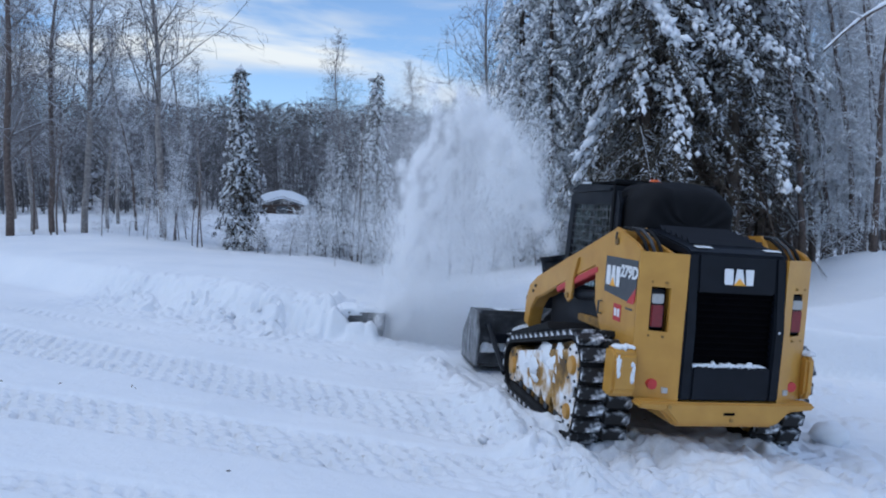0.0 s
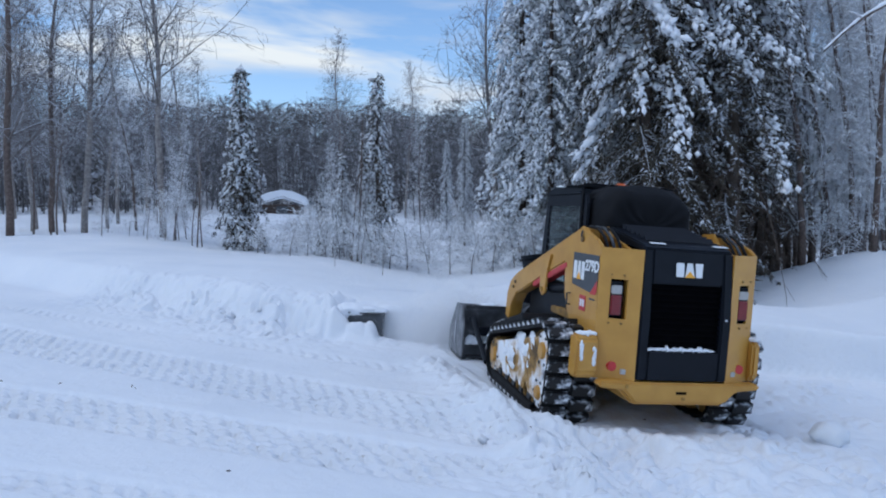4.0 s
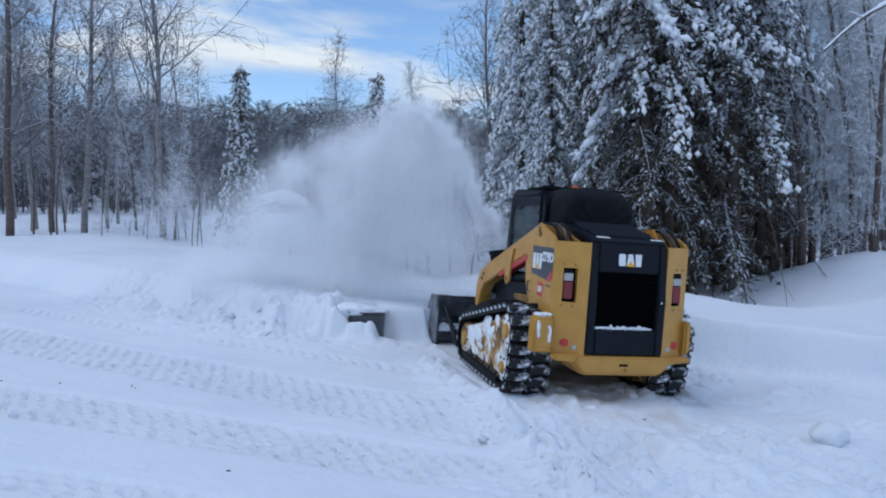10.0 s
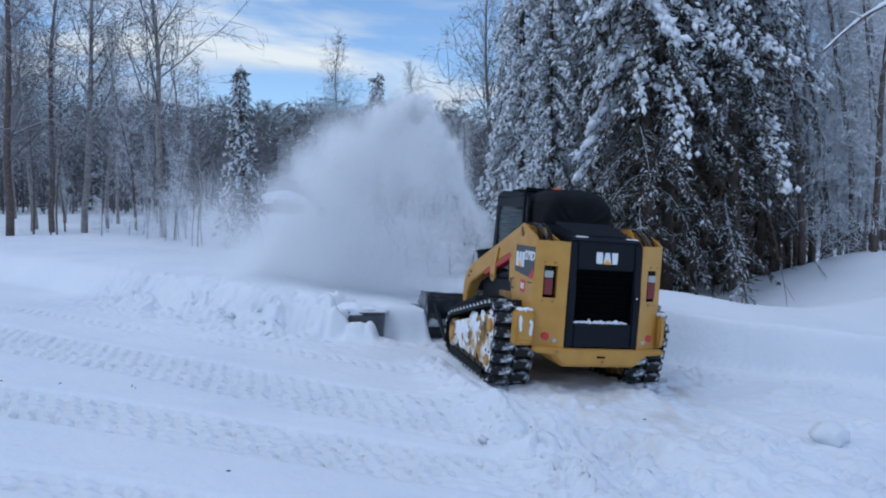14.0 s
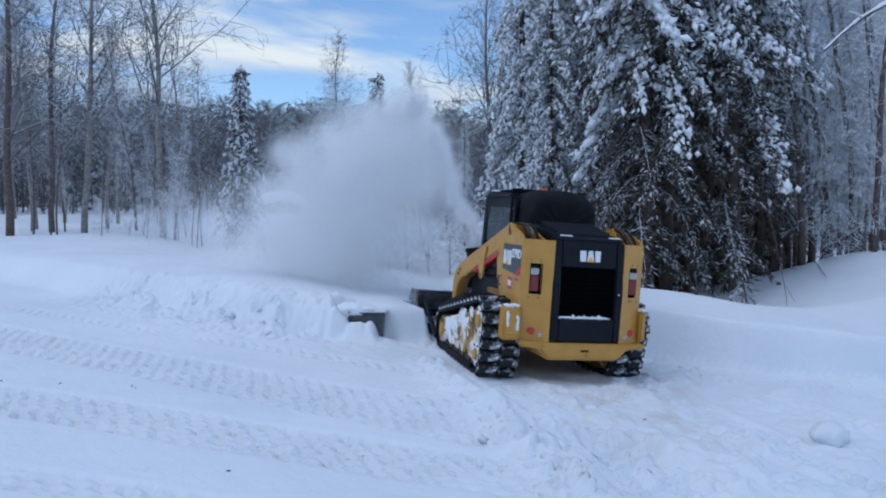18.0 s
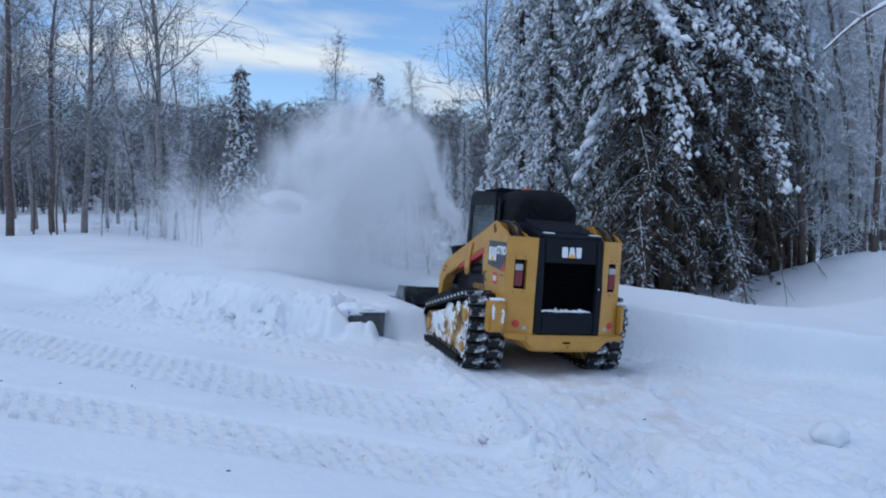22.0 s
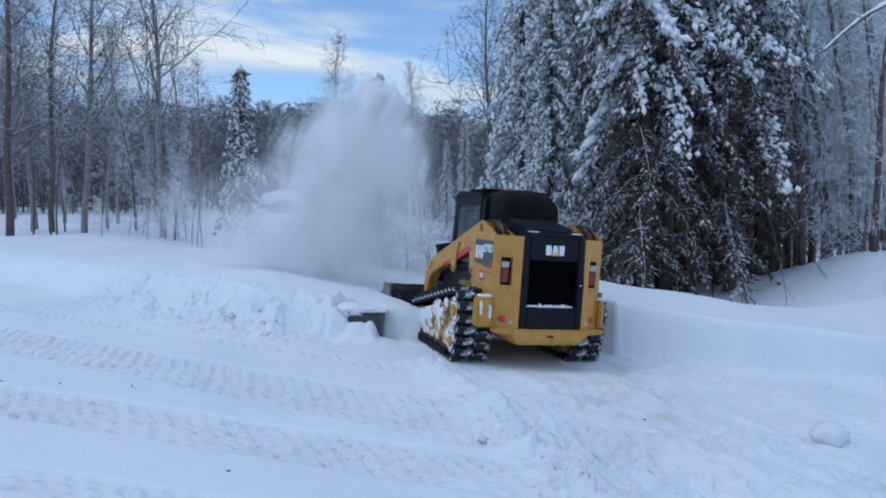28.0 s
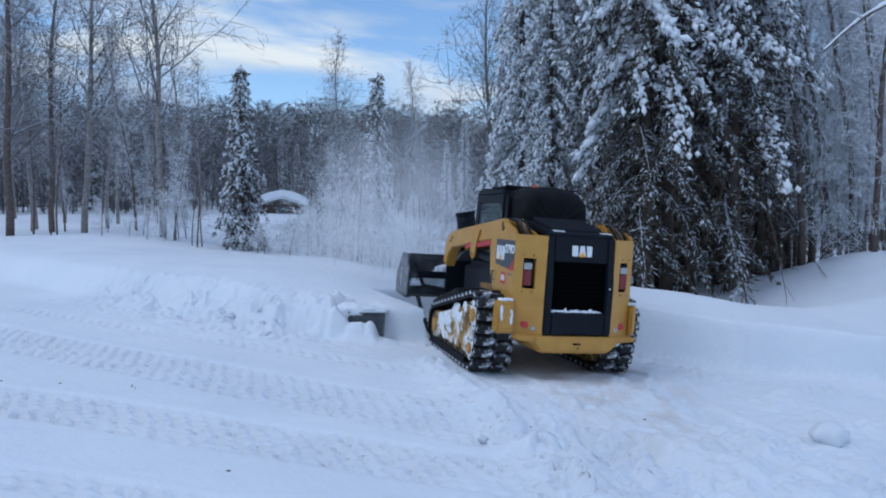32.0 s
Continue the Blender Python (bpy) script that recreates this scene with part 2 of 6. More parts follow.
# ---- mesh helpers ----
class Shape:
    """Collects simple solids into one mesh."""

    def __init__(self):
        self.v, self.f = [], []

    def add(self, verts, faces, m=None):
        k = len(self.v)
        self.v += [tuple(m @ Vector(p)) for p in verts] if m else [tuple(p) for p in verts]
        self.f += [tuple(i + k for i in f) for f in faces]
        return self

    def box(self, x0, x1, y0, y1, z0, z1, m=None):
        p = [(x, y, z) for x in (x0, x1) for y in (y0, y1) for z in (z0, z1)]
        return self.add(p, [(0, 1, 3, 2), (4, 6, 7, 5), (0, 4, 5, 1), (2, 3, 7, 6), (0, 2, 6, 4), (1, 5, 7, 3)], m)

    def prism(self, poly, a, b, axis="x"):
        """A polygon, given in the two other axes in order, drawn out from a to b."""
        n = len(poly)
        put = {"x": lambda p, q: (q, p[0], p[1]), "y": lambda p, q: (p[0], q, p[1]), "z": lambda p, q: (p[0], p[1], q)}[axis]
        v = [put(p, a) for p in poly] + [put(p, b) for p in poly]
        f = [tuple(range(n)), tuple(range(2 * n - 1, n - 1, -1))]
        f += [(i, i + n, (i + 1) % n + n, (i + 1) % n) for i in range(n)]
        return self.add(v, f)

    def tube(self, pts, radii, n=8, caps=True):
        pts = [Vector(p) for p in pts]
        if not isinstance(radii, (list, tuple)):
            radii = [radii] * len(pts)
        k = len(self.v)
        for i, p in enumerate(pts):
            d = (pts[min(i + 1, len(pts) - 1)] - pts[max(i - 1, 0)]).normalized()
            u = d.cross(Vector((0.31, 0.17, 0.93)) if abs(d.z) < 0.9 else Vector((1, 0, 0))).normalized()
            w = d.cross(u)
            for j in range(n):
                a = 2 * math.pi * j / n
                self.v.append(tuple(p + (u * math.cos(a) + w * math.sin(a)) * radii[i]))
        for i in range(len(pts) - 1):
            for j in range(n):
                a, b = k + i * n + j, k + i * n + (j + 1) % n
                self.f.append((a, b, b + n, a + n))
        if caps:
            e = k + (len(pts) - 1) * n
            self.f += [tuple(k + j for j in reversed(range(n))), tuple(e + j for j in range(n))]
        return self

    def lump(self, c, size, m=None, seed=0, rough=0.25, n=7, rings=4):
        """An uneven rounded clod."""
        rnd = random.Random(seed)
        v, f = [], []
        for i in range(1, rings):
            th = math.pi * i / rings
            for j in range(n):
                a = 2 * math.pi * (j + 0.5 * (i % 2)) / n
                r = 1 + rough * (rnd.random() * 2 - 1)
                v.append((math.sin(th) * math.cos(a) * r, math.sin(th) * math.sin(a) * r, math.cos(th) * r))
        v += [(0, 0, 1), (0, 0, -1)]
        for i in range(rings - 2):
            for j in range(n):
                a, b = i * n + j, i * n + (j + 1) % n
                f.append((a, a + n, b + n, b))
        t, q = len(v) - 2, len(v) - 1
        for j in range(n):
            f.append((t, j, (j + 1) % n))
            f.append((q, (rings - 2) * n + (j + 1) % n, (rings - 2) * n + j))
        v = [(c[0] + p[0] * size[0], c[1] + p[1] * size[1], c[2] + p[2] * size[2]) for p in v]
        return self.add(v, f, m)

    def mesh(self, name, mat, smooth=False, bevel=0.0):
        me = bpy.data.meshes.new(name)
        me.from_pydata(self.v, [], self.f)
        bm = bmesh.new()
        bm.from_mesh(me)
        bmesh.ops.recalc_face_normals(bm, faces=bm.faces)
        if bevel:
            ed = [e for e in bm.edges if len(e.link_faces) == 2 and e.calc_face_angle(0) > 0.5]
            bmesh.ops.bevel(bm, geom=ed, offset=bevel, segments=2, affect="EDGES", clamp_overlap=True)
        for f in bm.faces:
            f.smooth = smooth
        bm.to_mesh(me)
        bm.free()
        if smooth and bevel:
            me.set_sharp_from_angle(angle=radians(40))
        me.materials.append(mat)
        return me


def part(name, shape, mat, parent, label="", bevel=0.0, smooth=False, at=None):
    me = shape if isinstance(shape, bpy.types.Mesh) else shape.mesh(name, mat, smooth, bevel)
    ob = new(name, me)
    ob.parent = parent
    if at is not None:
        ob.matrix_basis = at
    if label:
        ob["label"] = label
    return ob


def raw_mesh(name, v, f, mat, smooth=False):
    """A large mesh from arrays of triangles or quads."""
    v, f = np.asarray(v, dtype=np.float32), np.asarray(f, dtype=np.int32)
    me = bpy.data.meshes.new(name)
    k = f.shape[1]
    me.vertices.add(len(v))
    me.vertices.foreach_set("co", v.ravel())
    me.loops.add(f.size)
    me.loops.foreach_set("vertex_index", f.ravel())
    me.polygons.add(len(f))
    me.polygons.foreach_set("loop_start", np.arange(0, f.size, k, dtype=np.int32))
    me.polygons.foreach_set("use_smooth", np.full(len(f), smooth, dtype=bool))
    me.materials.append(mat)
    me.update(calc_edges=True)
    me.validate()
    return me


# ---- the snow-covered ground ----
RNG = np.random.default_rng(5)
TABLE = RNG.random((256, 256))


def vnoise(x, y, s):
    """Smooth value noise, 0 to 1, with cells s metres wide."""
    x, y = np.asarray(x) / s, np.asarray(y) / s
    i, j = np.floor(x).astype(int), np.floor(y).astype(int)
    fx, fy = x - i, y - j
    fx, fy = fx * fx * (3 - 2 * fx), fy * fy * (3 - 2 * fy)
    t = lambda a, b: TABLE[a % 256, b % 256]
    return (t(i, j) * (1 - fx) + t(i + 1, j) * fx) * (1 - fy) + (t(i, j + 1) * (1 - fx) + t(i + 1, j + 1) * fx) * fy


def cells(x, y, s):
    """Distance-like block noise: flat-topped clods."""
    x, y = np.asarray(x) / s, np.asarray(y) / s
    best, val = np.full(x.shape, 9.0), np.zeros(x.shape)
    i0, j0 = np.floor(x).astype(int), np.floor(y).astype(int)
    for di in (-1, 0, 1):
        for dj in (-1, 0, 1):
            i, j = i0 + di, j0 + dj
            px, py = i + TABLE[i % 256, j % 256], j + TABLE[(i + 91) % 256, (j + 37) % 256]
            d = (x - px) ** 2 + (y - py) ** 2
            near = d < best
            best = np.where(near, d, best)
            val = np.where(near, TABLE[(i + 17) % 256, (j + 59) % 256], val)
    return val * np.clip(1.15 - best, 0, 1)


def ease(t):
    t = np.clip(t, 0, 1)
    return t * t * (3 - 2 * t)


BANK_X = [-40, -12, -7.9, -5.1, -2.95, -1.75, -0.95, -0.3, 2.4, 5.3, 12, 40]
BANK_Y = [30, 15.2, 12.7, 11.0, 9.75, 9.4, 9.55, 9.62, 9.36, 8.55, 7.2, 2.0]
# the lane that the blower has cut into the bank: its axis, half its width, its end
LANE, LANE_YAW, LANE_END = (1.55, 7.2), radians(17.0), 4.85


def lane_sides(v):
    return np.interp(v, [2.7, 3.2, 3.7, 4.2, 4.8], [-0.94, -1.0, -1.09, -1.21, -1.31]), np.interp(v, [2.2, 3.2, 3.8, 4.4, 4.8], [1.36, 1.32, 1.24, 1.10, 1.03])


def lane_uv(x, y):
    c, s = math.cos(LANE_YAW), math.sin(LANE_YAW)
    dx, dy = x - LANE[0], y - LANE[1]
    return dx * c + dy * s, -dx * s + dy * c


def track_band(x, y, x0, y0, slope, half, depth):
    """A strip of staggered lug prints along a straight line."""
    k = 1 / math.hypot(1, slope)
    u, v = ((x - x0) + slope * (y - y0)) * k, ((y - y0) - slope * (x - x0)) * k
    v = v + 0.05 * np.sin(u * 0.7 + x0)
    row = np.floor(v / 0.105)
    ru = u / 0.165 + 0.5 * (row % 2) + 0.35 * TABLE[row.astype(int) % 256, 7]
    col = np.floor(ru)
    fu, fv = ru - col - 0.5, v / 0.105 - row - 0.5
    r = TABLE[col.astype(int) % 256, row.astype(int) % 256]
    fu, fv = fu + 0.25 * (r - 0.5), fv + 0.25 * (TABLE[row.astype(int) % 256, col.astype(int) % 256] - 0.5)
    pit = np.exp(-((fu / 0.36) ** 4 + ((fv + 0.55 * fu) / 0.21) ** 2))
    lip = np.exp(-((fu / 0.36) ** 2 + ((fv + 0.45 * fu - 0.36) / 0.16) ** 2))
    inside = ease((half - np.abs(v)) / 0.10)
    fade = ease((vnoise(x + x0 * 3, y, 0.9) - 0.05) / 0.5)
    return depth * inside * (fade * (0.28 * lip - 1.35 * pit) * (0.40 + 0.80 * r) - 0.25)


def base_height(x, y):
    return -0.068 * np.where(x > 4.5, 4.5 + (np.minimum(x, 9.0) - 4.5) * 0.25, np.maximum(x, -10.0))


def height(x, y, cut=True):
    x, y = np.asarray(x, float), np.asarray(y, float)
    z = base_height(x, y)
    yb = np.interp(x, BANK_X, BANK_Y) + 0.10 * (vnoise(x, y * 0.2, 0.55) - 0.5) * np.where(x < 0.2, 1.6, 0.5)
    s = y - yb
    left = 1 - ease((x + 0.6) / 1.2)
    broken = ease((x + 6.6) / 2.0) * (1 - ease((x + 1.5) / 0.45))
    # the bank: a cut face on the working side, a dug and broken one along the road
    face = np.where(x > -0.9, 0.13, 0.80 - 0.35 * ease((x + 4.0) / 2.5))
    tall = np.interp(x, [-12, -6, -3, -1.2, 0, 2.2, 3.4, 5.2, 7], [0.34, 0.42, 0.50, 0.44, 0.40, 0.74, 0.68, 0.54, 0.60])
    b = tall * np.where(x > 0.6, 0.7 * np.clip(s / 0.10, 0, 1) + 0.3 * ease(s / 0.16), ease(s / face))
    b += (0.12 + 0.02 * ease((x - 0.8) / 1.5)) * np.interp(x, [-2.5, -1.2, 0.3, 1.5], [1, 0.25, 0.25, 1]) * ease((s - 0.15) / 1.7)
    b *= 1 + 0.12 * (vnoise(x + 7, y, 1.3) - 0.5)
    # the field behind, its hollows and its rise to the wood
    b += 0.16 * (vnoise(x, y, 4.5) - 0.5) * ease((s - 1.0) / 3)
    b += 0.05 * (vnoise(x + 31, y, 1.1) - 0.5) * ease((s - 0.3) / 1)
    b += np.where(x > 0, -0.46 * ease((s - 1.6) / 1.5) * ease((x - 2.0) / 2.5), 0)
    b += 1.10 * np.exp(-(((x - 8.8) / 2.9) ** 2 + ((y - 14.0) / 2.3) ** 2))
    b += 0.35 * np.exp(-(((x - 7.4) / 1.5) ** 2 + ((y - 10.3) / 1.2) ** 2))
    b += 0.9 * ease((y - 22) / 22) * (1 - ease((x - 4) / 8)) + 11.0 * ease((y - 48) / 75) + 0.05 * np.clip(y - 110, 0, 400)
    z = z + b
    # clods along the broken bank
    foot = broken * np.exp(-((s - 0.18) / 0.52) ** 2)
    z = z + foot * (0.11 * (cells(x, y, 0.44) - 0.42) + 0.13 * (cells(x + 5, y, 0.19) - 0.35) + 0.12 * (vnoise(x + 9, y, 0.24) - 0.5) + 0.08 * (cells(x + 15, y, 0.09) - 0.35))
    z = z + 0.05 * np.exp(-((s + 0.35) / 0.45) ** 2) * (cells(x, y, 0.13)) * ease((x + 7) / 2)
    if cut:
        u, v = lane_uv(x, y)
        lo, hi = lane_sides(v)
        inside = ease(np.minimum(u - lo, hi - u) / 0.09 + 0.5) * ease((LANE_END - v) / 0.12 + 0.5) * ease((v + 5) / 1)
        floor = base_height(x, y) + 0.012 * (vnoise(x, y, 0.3) - 0.5)
        z = z * (1 - inside) + floor * inside
        # loose crumbs thrown beside the lane, and the windrow at its left
        side = np.exp(-((u + 1.42) / 0.22) ** 2) * ease((1.9 - v) / 0.9) * ease((v + 3.6) / 1.2)
        z = z + side * (0.05 + 0.11 * cells(x, y, 0.22) + 0.05 * cells(x + 3, y, 0.10))
        behind = ease((-0.6 - v) / 1.4) * ease((1.7 - np.abs(u)) / 0.5)
        z = z + behind * 0.05 * (cells(x, y, 0.12) - 0.3)
    # the drift heaped before and beside the steel box
    heap = np.zeros(x.shape)
    for cx, cy, sx, sy, h in ((-1.50, 9.46, 0.17, 0.17, 0.36), (-1.36, 9.31, 0.15, 0.13, 0.36), (-1.14, 9.27, 0.17, 0.12, 0.27), (-0.95, 9.27, 0.10, 0.12, 0.24), (-1.05, 9.20, 0.34, 0.12, 0.09)):
        heap = np.maximum(heap, h * np.exp(-((x - cx) / sx) ** 4 - ((y - cy) / sy) ** 4))
    z = z + heap * (0.8 + 0.4 * vnoise(x, y, 0.16)) * float(cut)
    # prints and roughness of the road
    road = ease((-s - 0.1) / 0.5)
    prints = track_band(x, y, -3.4, 5.62, -0.25, 0.40, 0.105) + track_band(x, y, -5.35, 8.25, -0.44, 0.52, 0.090)
    prints += track_band(x, y, -2.4, 4.05, -0.20, 0.20, 0.075) + track_band(x, y, -5.2, 9.7, -0.42, 0.20, 0.050)
    z = z + road * prints * ease((2.0 - x) / 1.4)
    crumb = road * ease((x - 0.1 - 0.25 * (y - 5)) / 0.8)
    z = z + crumb * (0.045 * cells(x, y, 0.17) * vnoise(x + 3, y, 0.8) + 0.060 * cells(x + 9, y, 0.09) * ease((vnoise(x + 13, y, 0.6) - 0.45) / 0.3) + 0.05 * (vnoise(x, y, 0.5) - 0.5))
    # ruts that the loader's own tracks have pressed
    u, v = lane_uv(x, y)
    for side in (-0.76, 0.76):
        rut = ease((0.25 - np.abs(u - side)) / 0.05) * ease((1.6 - v) / 0.5) * ease((v + 3.4) / 0.8) * float(cut)
        z = z - rut * (0.042 + 0.030 * np.sin(2 * np.pi * (v / 0.105 + np.where(u > side, 0.5, 0)))) * (0.6 + 0.4 * vnoise(x, y, 0.4))
        z = z + float(cut) * 0.035 * np.exp(-((np.abs(u - side) - 0.30) / 0.05) ** 2) * ease((1.4 - v) / 0.5) * ease((v + 3.4) / 0.8) * vnoise(x + 21, y, 0.25)
    # the ridge of scraped snow from the lane towards the road
    z = z + track_band(x, y, 2.9, 5.2, -0.62, 0.19, 0.085) * ease((x - 2.3) / 0.5) * road + track_band(x, y, 1.3, 4.5, -0.62, 0.19, 0.07) * ease((x - 0.9) / 0.5) * road
    ridge = np.exp(-(((y - 5.9) + 0.55 * (x - 0.7)) / 0.20) ** 2) * ease((x + 1.0) / 1.2) * ease((2.6 - x) / 1.0)
    z = z + ridge * (0.07 + 0.06 * cells(x, y, 0.20))
    z = z + 0.010 * (vnoise(x, y, 0.18) - 0.5) + 0.03 * (vnoise(x, y, 1.4) - 0.5) * road
    return z


def spread(lo, hi, step, far_lo, far_hi, grow):
    a = list(np.arange(lo, hi, step))
    d, p = step, hi
    while p < far_hi:
        a.append(p)
        d *= grow
        p += d
    a.append(far_hi)
    d, p, b = step, lo, []
    while p > far_lo:
        d *= grow
        p -= d
        b.append(max(p, far_lo))
    return np.array(b[::-1] + a)


def make_ground():
    xs = spread(-6.0, 5.4, 0.024, -700, 700, 1.10)
    near, far, d = np.arange(2.9, 7.0, 0.021), [7.0], 0.027
    while far[-1] < 900:
        far.append(far[-1] + d)
        d *= 1.05 if far[-1] > 12.6 else 1.0
    ys = np.concatenate([[-400, -120, -40, -15, -6, -2, 0, 1, 1.8, 2.4, 2.7], near, far])
    X, Y = np.meshgrid(xs, ys)
    Z = height(X, Y)
    n = len(xs)
    i = (np.arange(len(ys) - 1)[:, None] * n + np.arange(n - 1)[None, :]).ravel()
    f = np.stack([i, i + 1, i + n + 1, i + n], 1)
    ob = new("ground", raw_mesh("ground", np.stack([X, Y, Z], -1).reshape(-1, 3), f, M["snow"], True))
    tagged(ob, "rutted packed snow with tyre prints and a cut bank", "snow ground", kind="structure")


make_ground()


def ground_z(x, y, cut=True):
    return float(height(np.array([x]), np.array([y]), cut)[0])


# ---- the uncut snow in the lane, in slices ----
SLICES = []


def make_slices():
    c, s = math.cos(LANE_YAW), math.sin(LANE_YAW)
    n, step, v = 110, 0.24, 1.75
    while v < LANE_END - 0.05:
        m = 12
        ks, vs = np.linspace(0, 1, n), np.linspace(v, min(v + step - 0.004, LANE_END - 0.06), m)
        K, V = np.meshgrid(ks, vs)
        lo, hi = lane_sides(V)
        U = lo - 0.05 + (hi - lo + 0.10) * K
        X, Y = LANE[0] + U * c - V * s, LANE[1] + U * s + V * c
        Z = np.maximum(height(X, Y, False), base_height(X, Y) - 0.05) - 0.006
        top = np.stack([X, Y, Z], -1).reshape(-1, 3)
        low = np.stack([X, Y, np.full(X.shape, -0.4)], -1).reshape(-1, 3)
        f = []
        k = n * m
        for j in range(m - 1):
            for i in range(n - 1):
                a = j * n + i
                f.append((a, a + 1, a + n + 1, a + n))
                f.append((k + a, k + a + n, k + a + n + 1, k + a + 1))
        ring = list(range(n)) + [j * n + n - 1 for j in range(1, m)] + [(m - 1) * n + i for i in range(n - 2, -1, -1)] + [j * n for j in range(m - 2, 0, -1)]
        for a, b in zip(ring, ring[1:] + ring[:1]):
            f.append((a, k + a, k + b, b))
        ob = new("snow_slice", raw_mesh("snow_slice", np.concatenate([top, low]), f, M["snow"], False))
        ob.data.polygons.foreach_set("use_smooth", np.arange(len(f)) < 2 * (n - 1) * (m - 1))
        tagged(ob, "slice of uncut snow bank before the blower", "snow bank", "uncut snow slices")
        SLICES.append((ob, v))
        v += step


make_slices()


# ---- the compact track loader with its snow blower ----
def hull_loop(circles, n=160):
    """The belt round three wheels (y, z, r): points, arc lengths and headings, run anticlockwise."""
    pts = []
    k = len(circles)
    for i in range(k):
        (y0, z0, r0), (y1, z1, r1) = circles[i], circles[(i + 1) % k]
        d, a = math.hypot(y1 - y0, z1 - z0), math.atan2(z1 - z0, y1 - y0)
        b = a - math.pi / 2 + math.asin((r0 - r1) / d)
        pts.append(b)
    out = []
    for i in range(k):
        y, z, r = circles[i]
        a0, a1 = pts[i - 1], pts[i]
        while a1 < a0:
            a1 += 2 * math.pi
        m = max(3, int((a1 - a0) / 0.12))
        out += [(y + r * math.cos(a0 + (a1 - a0) * j / m), z + r * math.sin(a0 + (a1 - a0) * j / m)) for j in range(m + 1)]
    P = np.array(out + out[:1])
    S = np.concatenate([[0], np.cumsum(np.hypot(*np.diff(P, axis=0).T))])
    return P, S


WHEELS = [(0.50, 0.225, 0.20), (1.93, 0.27, 0.245), (0.46, 0.60, 0.235)]
BELT, ARC = hull_loop(WHEELS)
PITCH = ARC[-1] / 35


def belt_pose(s, x):
    s = s % ARC[-1]
    y, z = np.interp(s, ARC, BELT[:, 0]), np.interp(s, ARC, BELT[:, 1])
    e = 0.03
    a, b = (s - e) % ARC[-1], (s + e) % ARC[-1]
    dy = np.interp(b, ARC, BELT[:, 0]) - np.interp(a, ARC, BELT[:, 0])
    dz = np.interp(b, ARC, BELT[:, 1]) - np.interp(a, ARC, BELT[:, 1])
    return Matrix.Translation((x, y, z)) @ Euler((math.atan2(dz, dy), 0, 0)).to_matrix().to_4x4()


def bars_text(parent, widths, x, z, h, gap, y, mat, name):
    for w in widths:
        part(name, Shape().box(x, x + w, y, y + 0.004, z, z + h), mat, parent)
        x += w + gap


def number_mesh(body, size, mat):
    cu = bpy.data.curves.new("model_number", "FONT")
    cu.body, cu.size, cu.extrude, cu.align_x, cu.align_y = body, size, 0.002, "CENTER", "CENTER"
    cu.resolution_u, cu.offset, cu.shear = 3, 0.035 * size, 0.1
    ob = bpy.data.objects.new("model_number", cu)
    scene.collection.objects.link(ob)
    bpy.context.view_layer.update()
    me = bpy.data.meshes.new_from_object(ob.evaluated_get(bpy.context.evaluated_depsgraph_get()))
    bpy.data.objects.remove(ob)
    me.name = "model_number"
    me.materials.clear()
    me.materials.append(mat)
    return me


def logo(parent, origin, w, h):
    """Three white block shapes over an orange wedge, as plain forms in the plane x-z."""
    k = w / 3.0
    ring = [(0.05, 0.1), (0.15, 0.0), (0.8, 0.0), (0.9, 0.1), (0.9, 0.9), (0.8, 1.0), (0.15, 1.0), (0.05, 0.9)]
    wedge = [(1.0, 0), (1.25, 1), (1.8, 1), (2.05, 0)]
    tee = [(2.12, 1), (2.95, 1), (2.85, 0), (2.2, 0)]
    for poly in (ring, wedge, tee):
        part("emblem_shape", Shape().prism([((x) * k, z * h) for x, z in poly], -0.004, 0.0, "y"), M["white"], parent, at=origin)
    part("emblem_wedge", Shape().prism([(0.95 * k, -0.02 * h), (2.1 * k, -0.02 * h), (1.52 * k, 0.42 * h)], -0.007, -0.001, "y"), M["decal_orange"], parent, "orange triangular emblem", at=origin)


def clods_on(shape, pts, seed, r0, r1, flat=0.6):
    rnd = random.Random(seed)
    for p in pts:
        r = rnd.uniform(r0, r1)
        shape.lump(p, (r * rnd.uniform(0.8, 1.5), r * rnd.uniform(0.8, 1.5), r * flat), seed=rnd.random(), rough=0.3)
    return shape


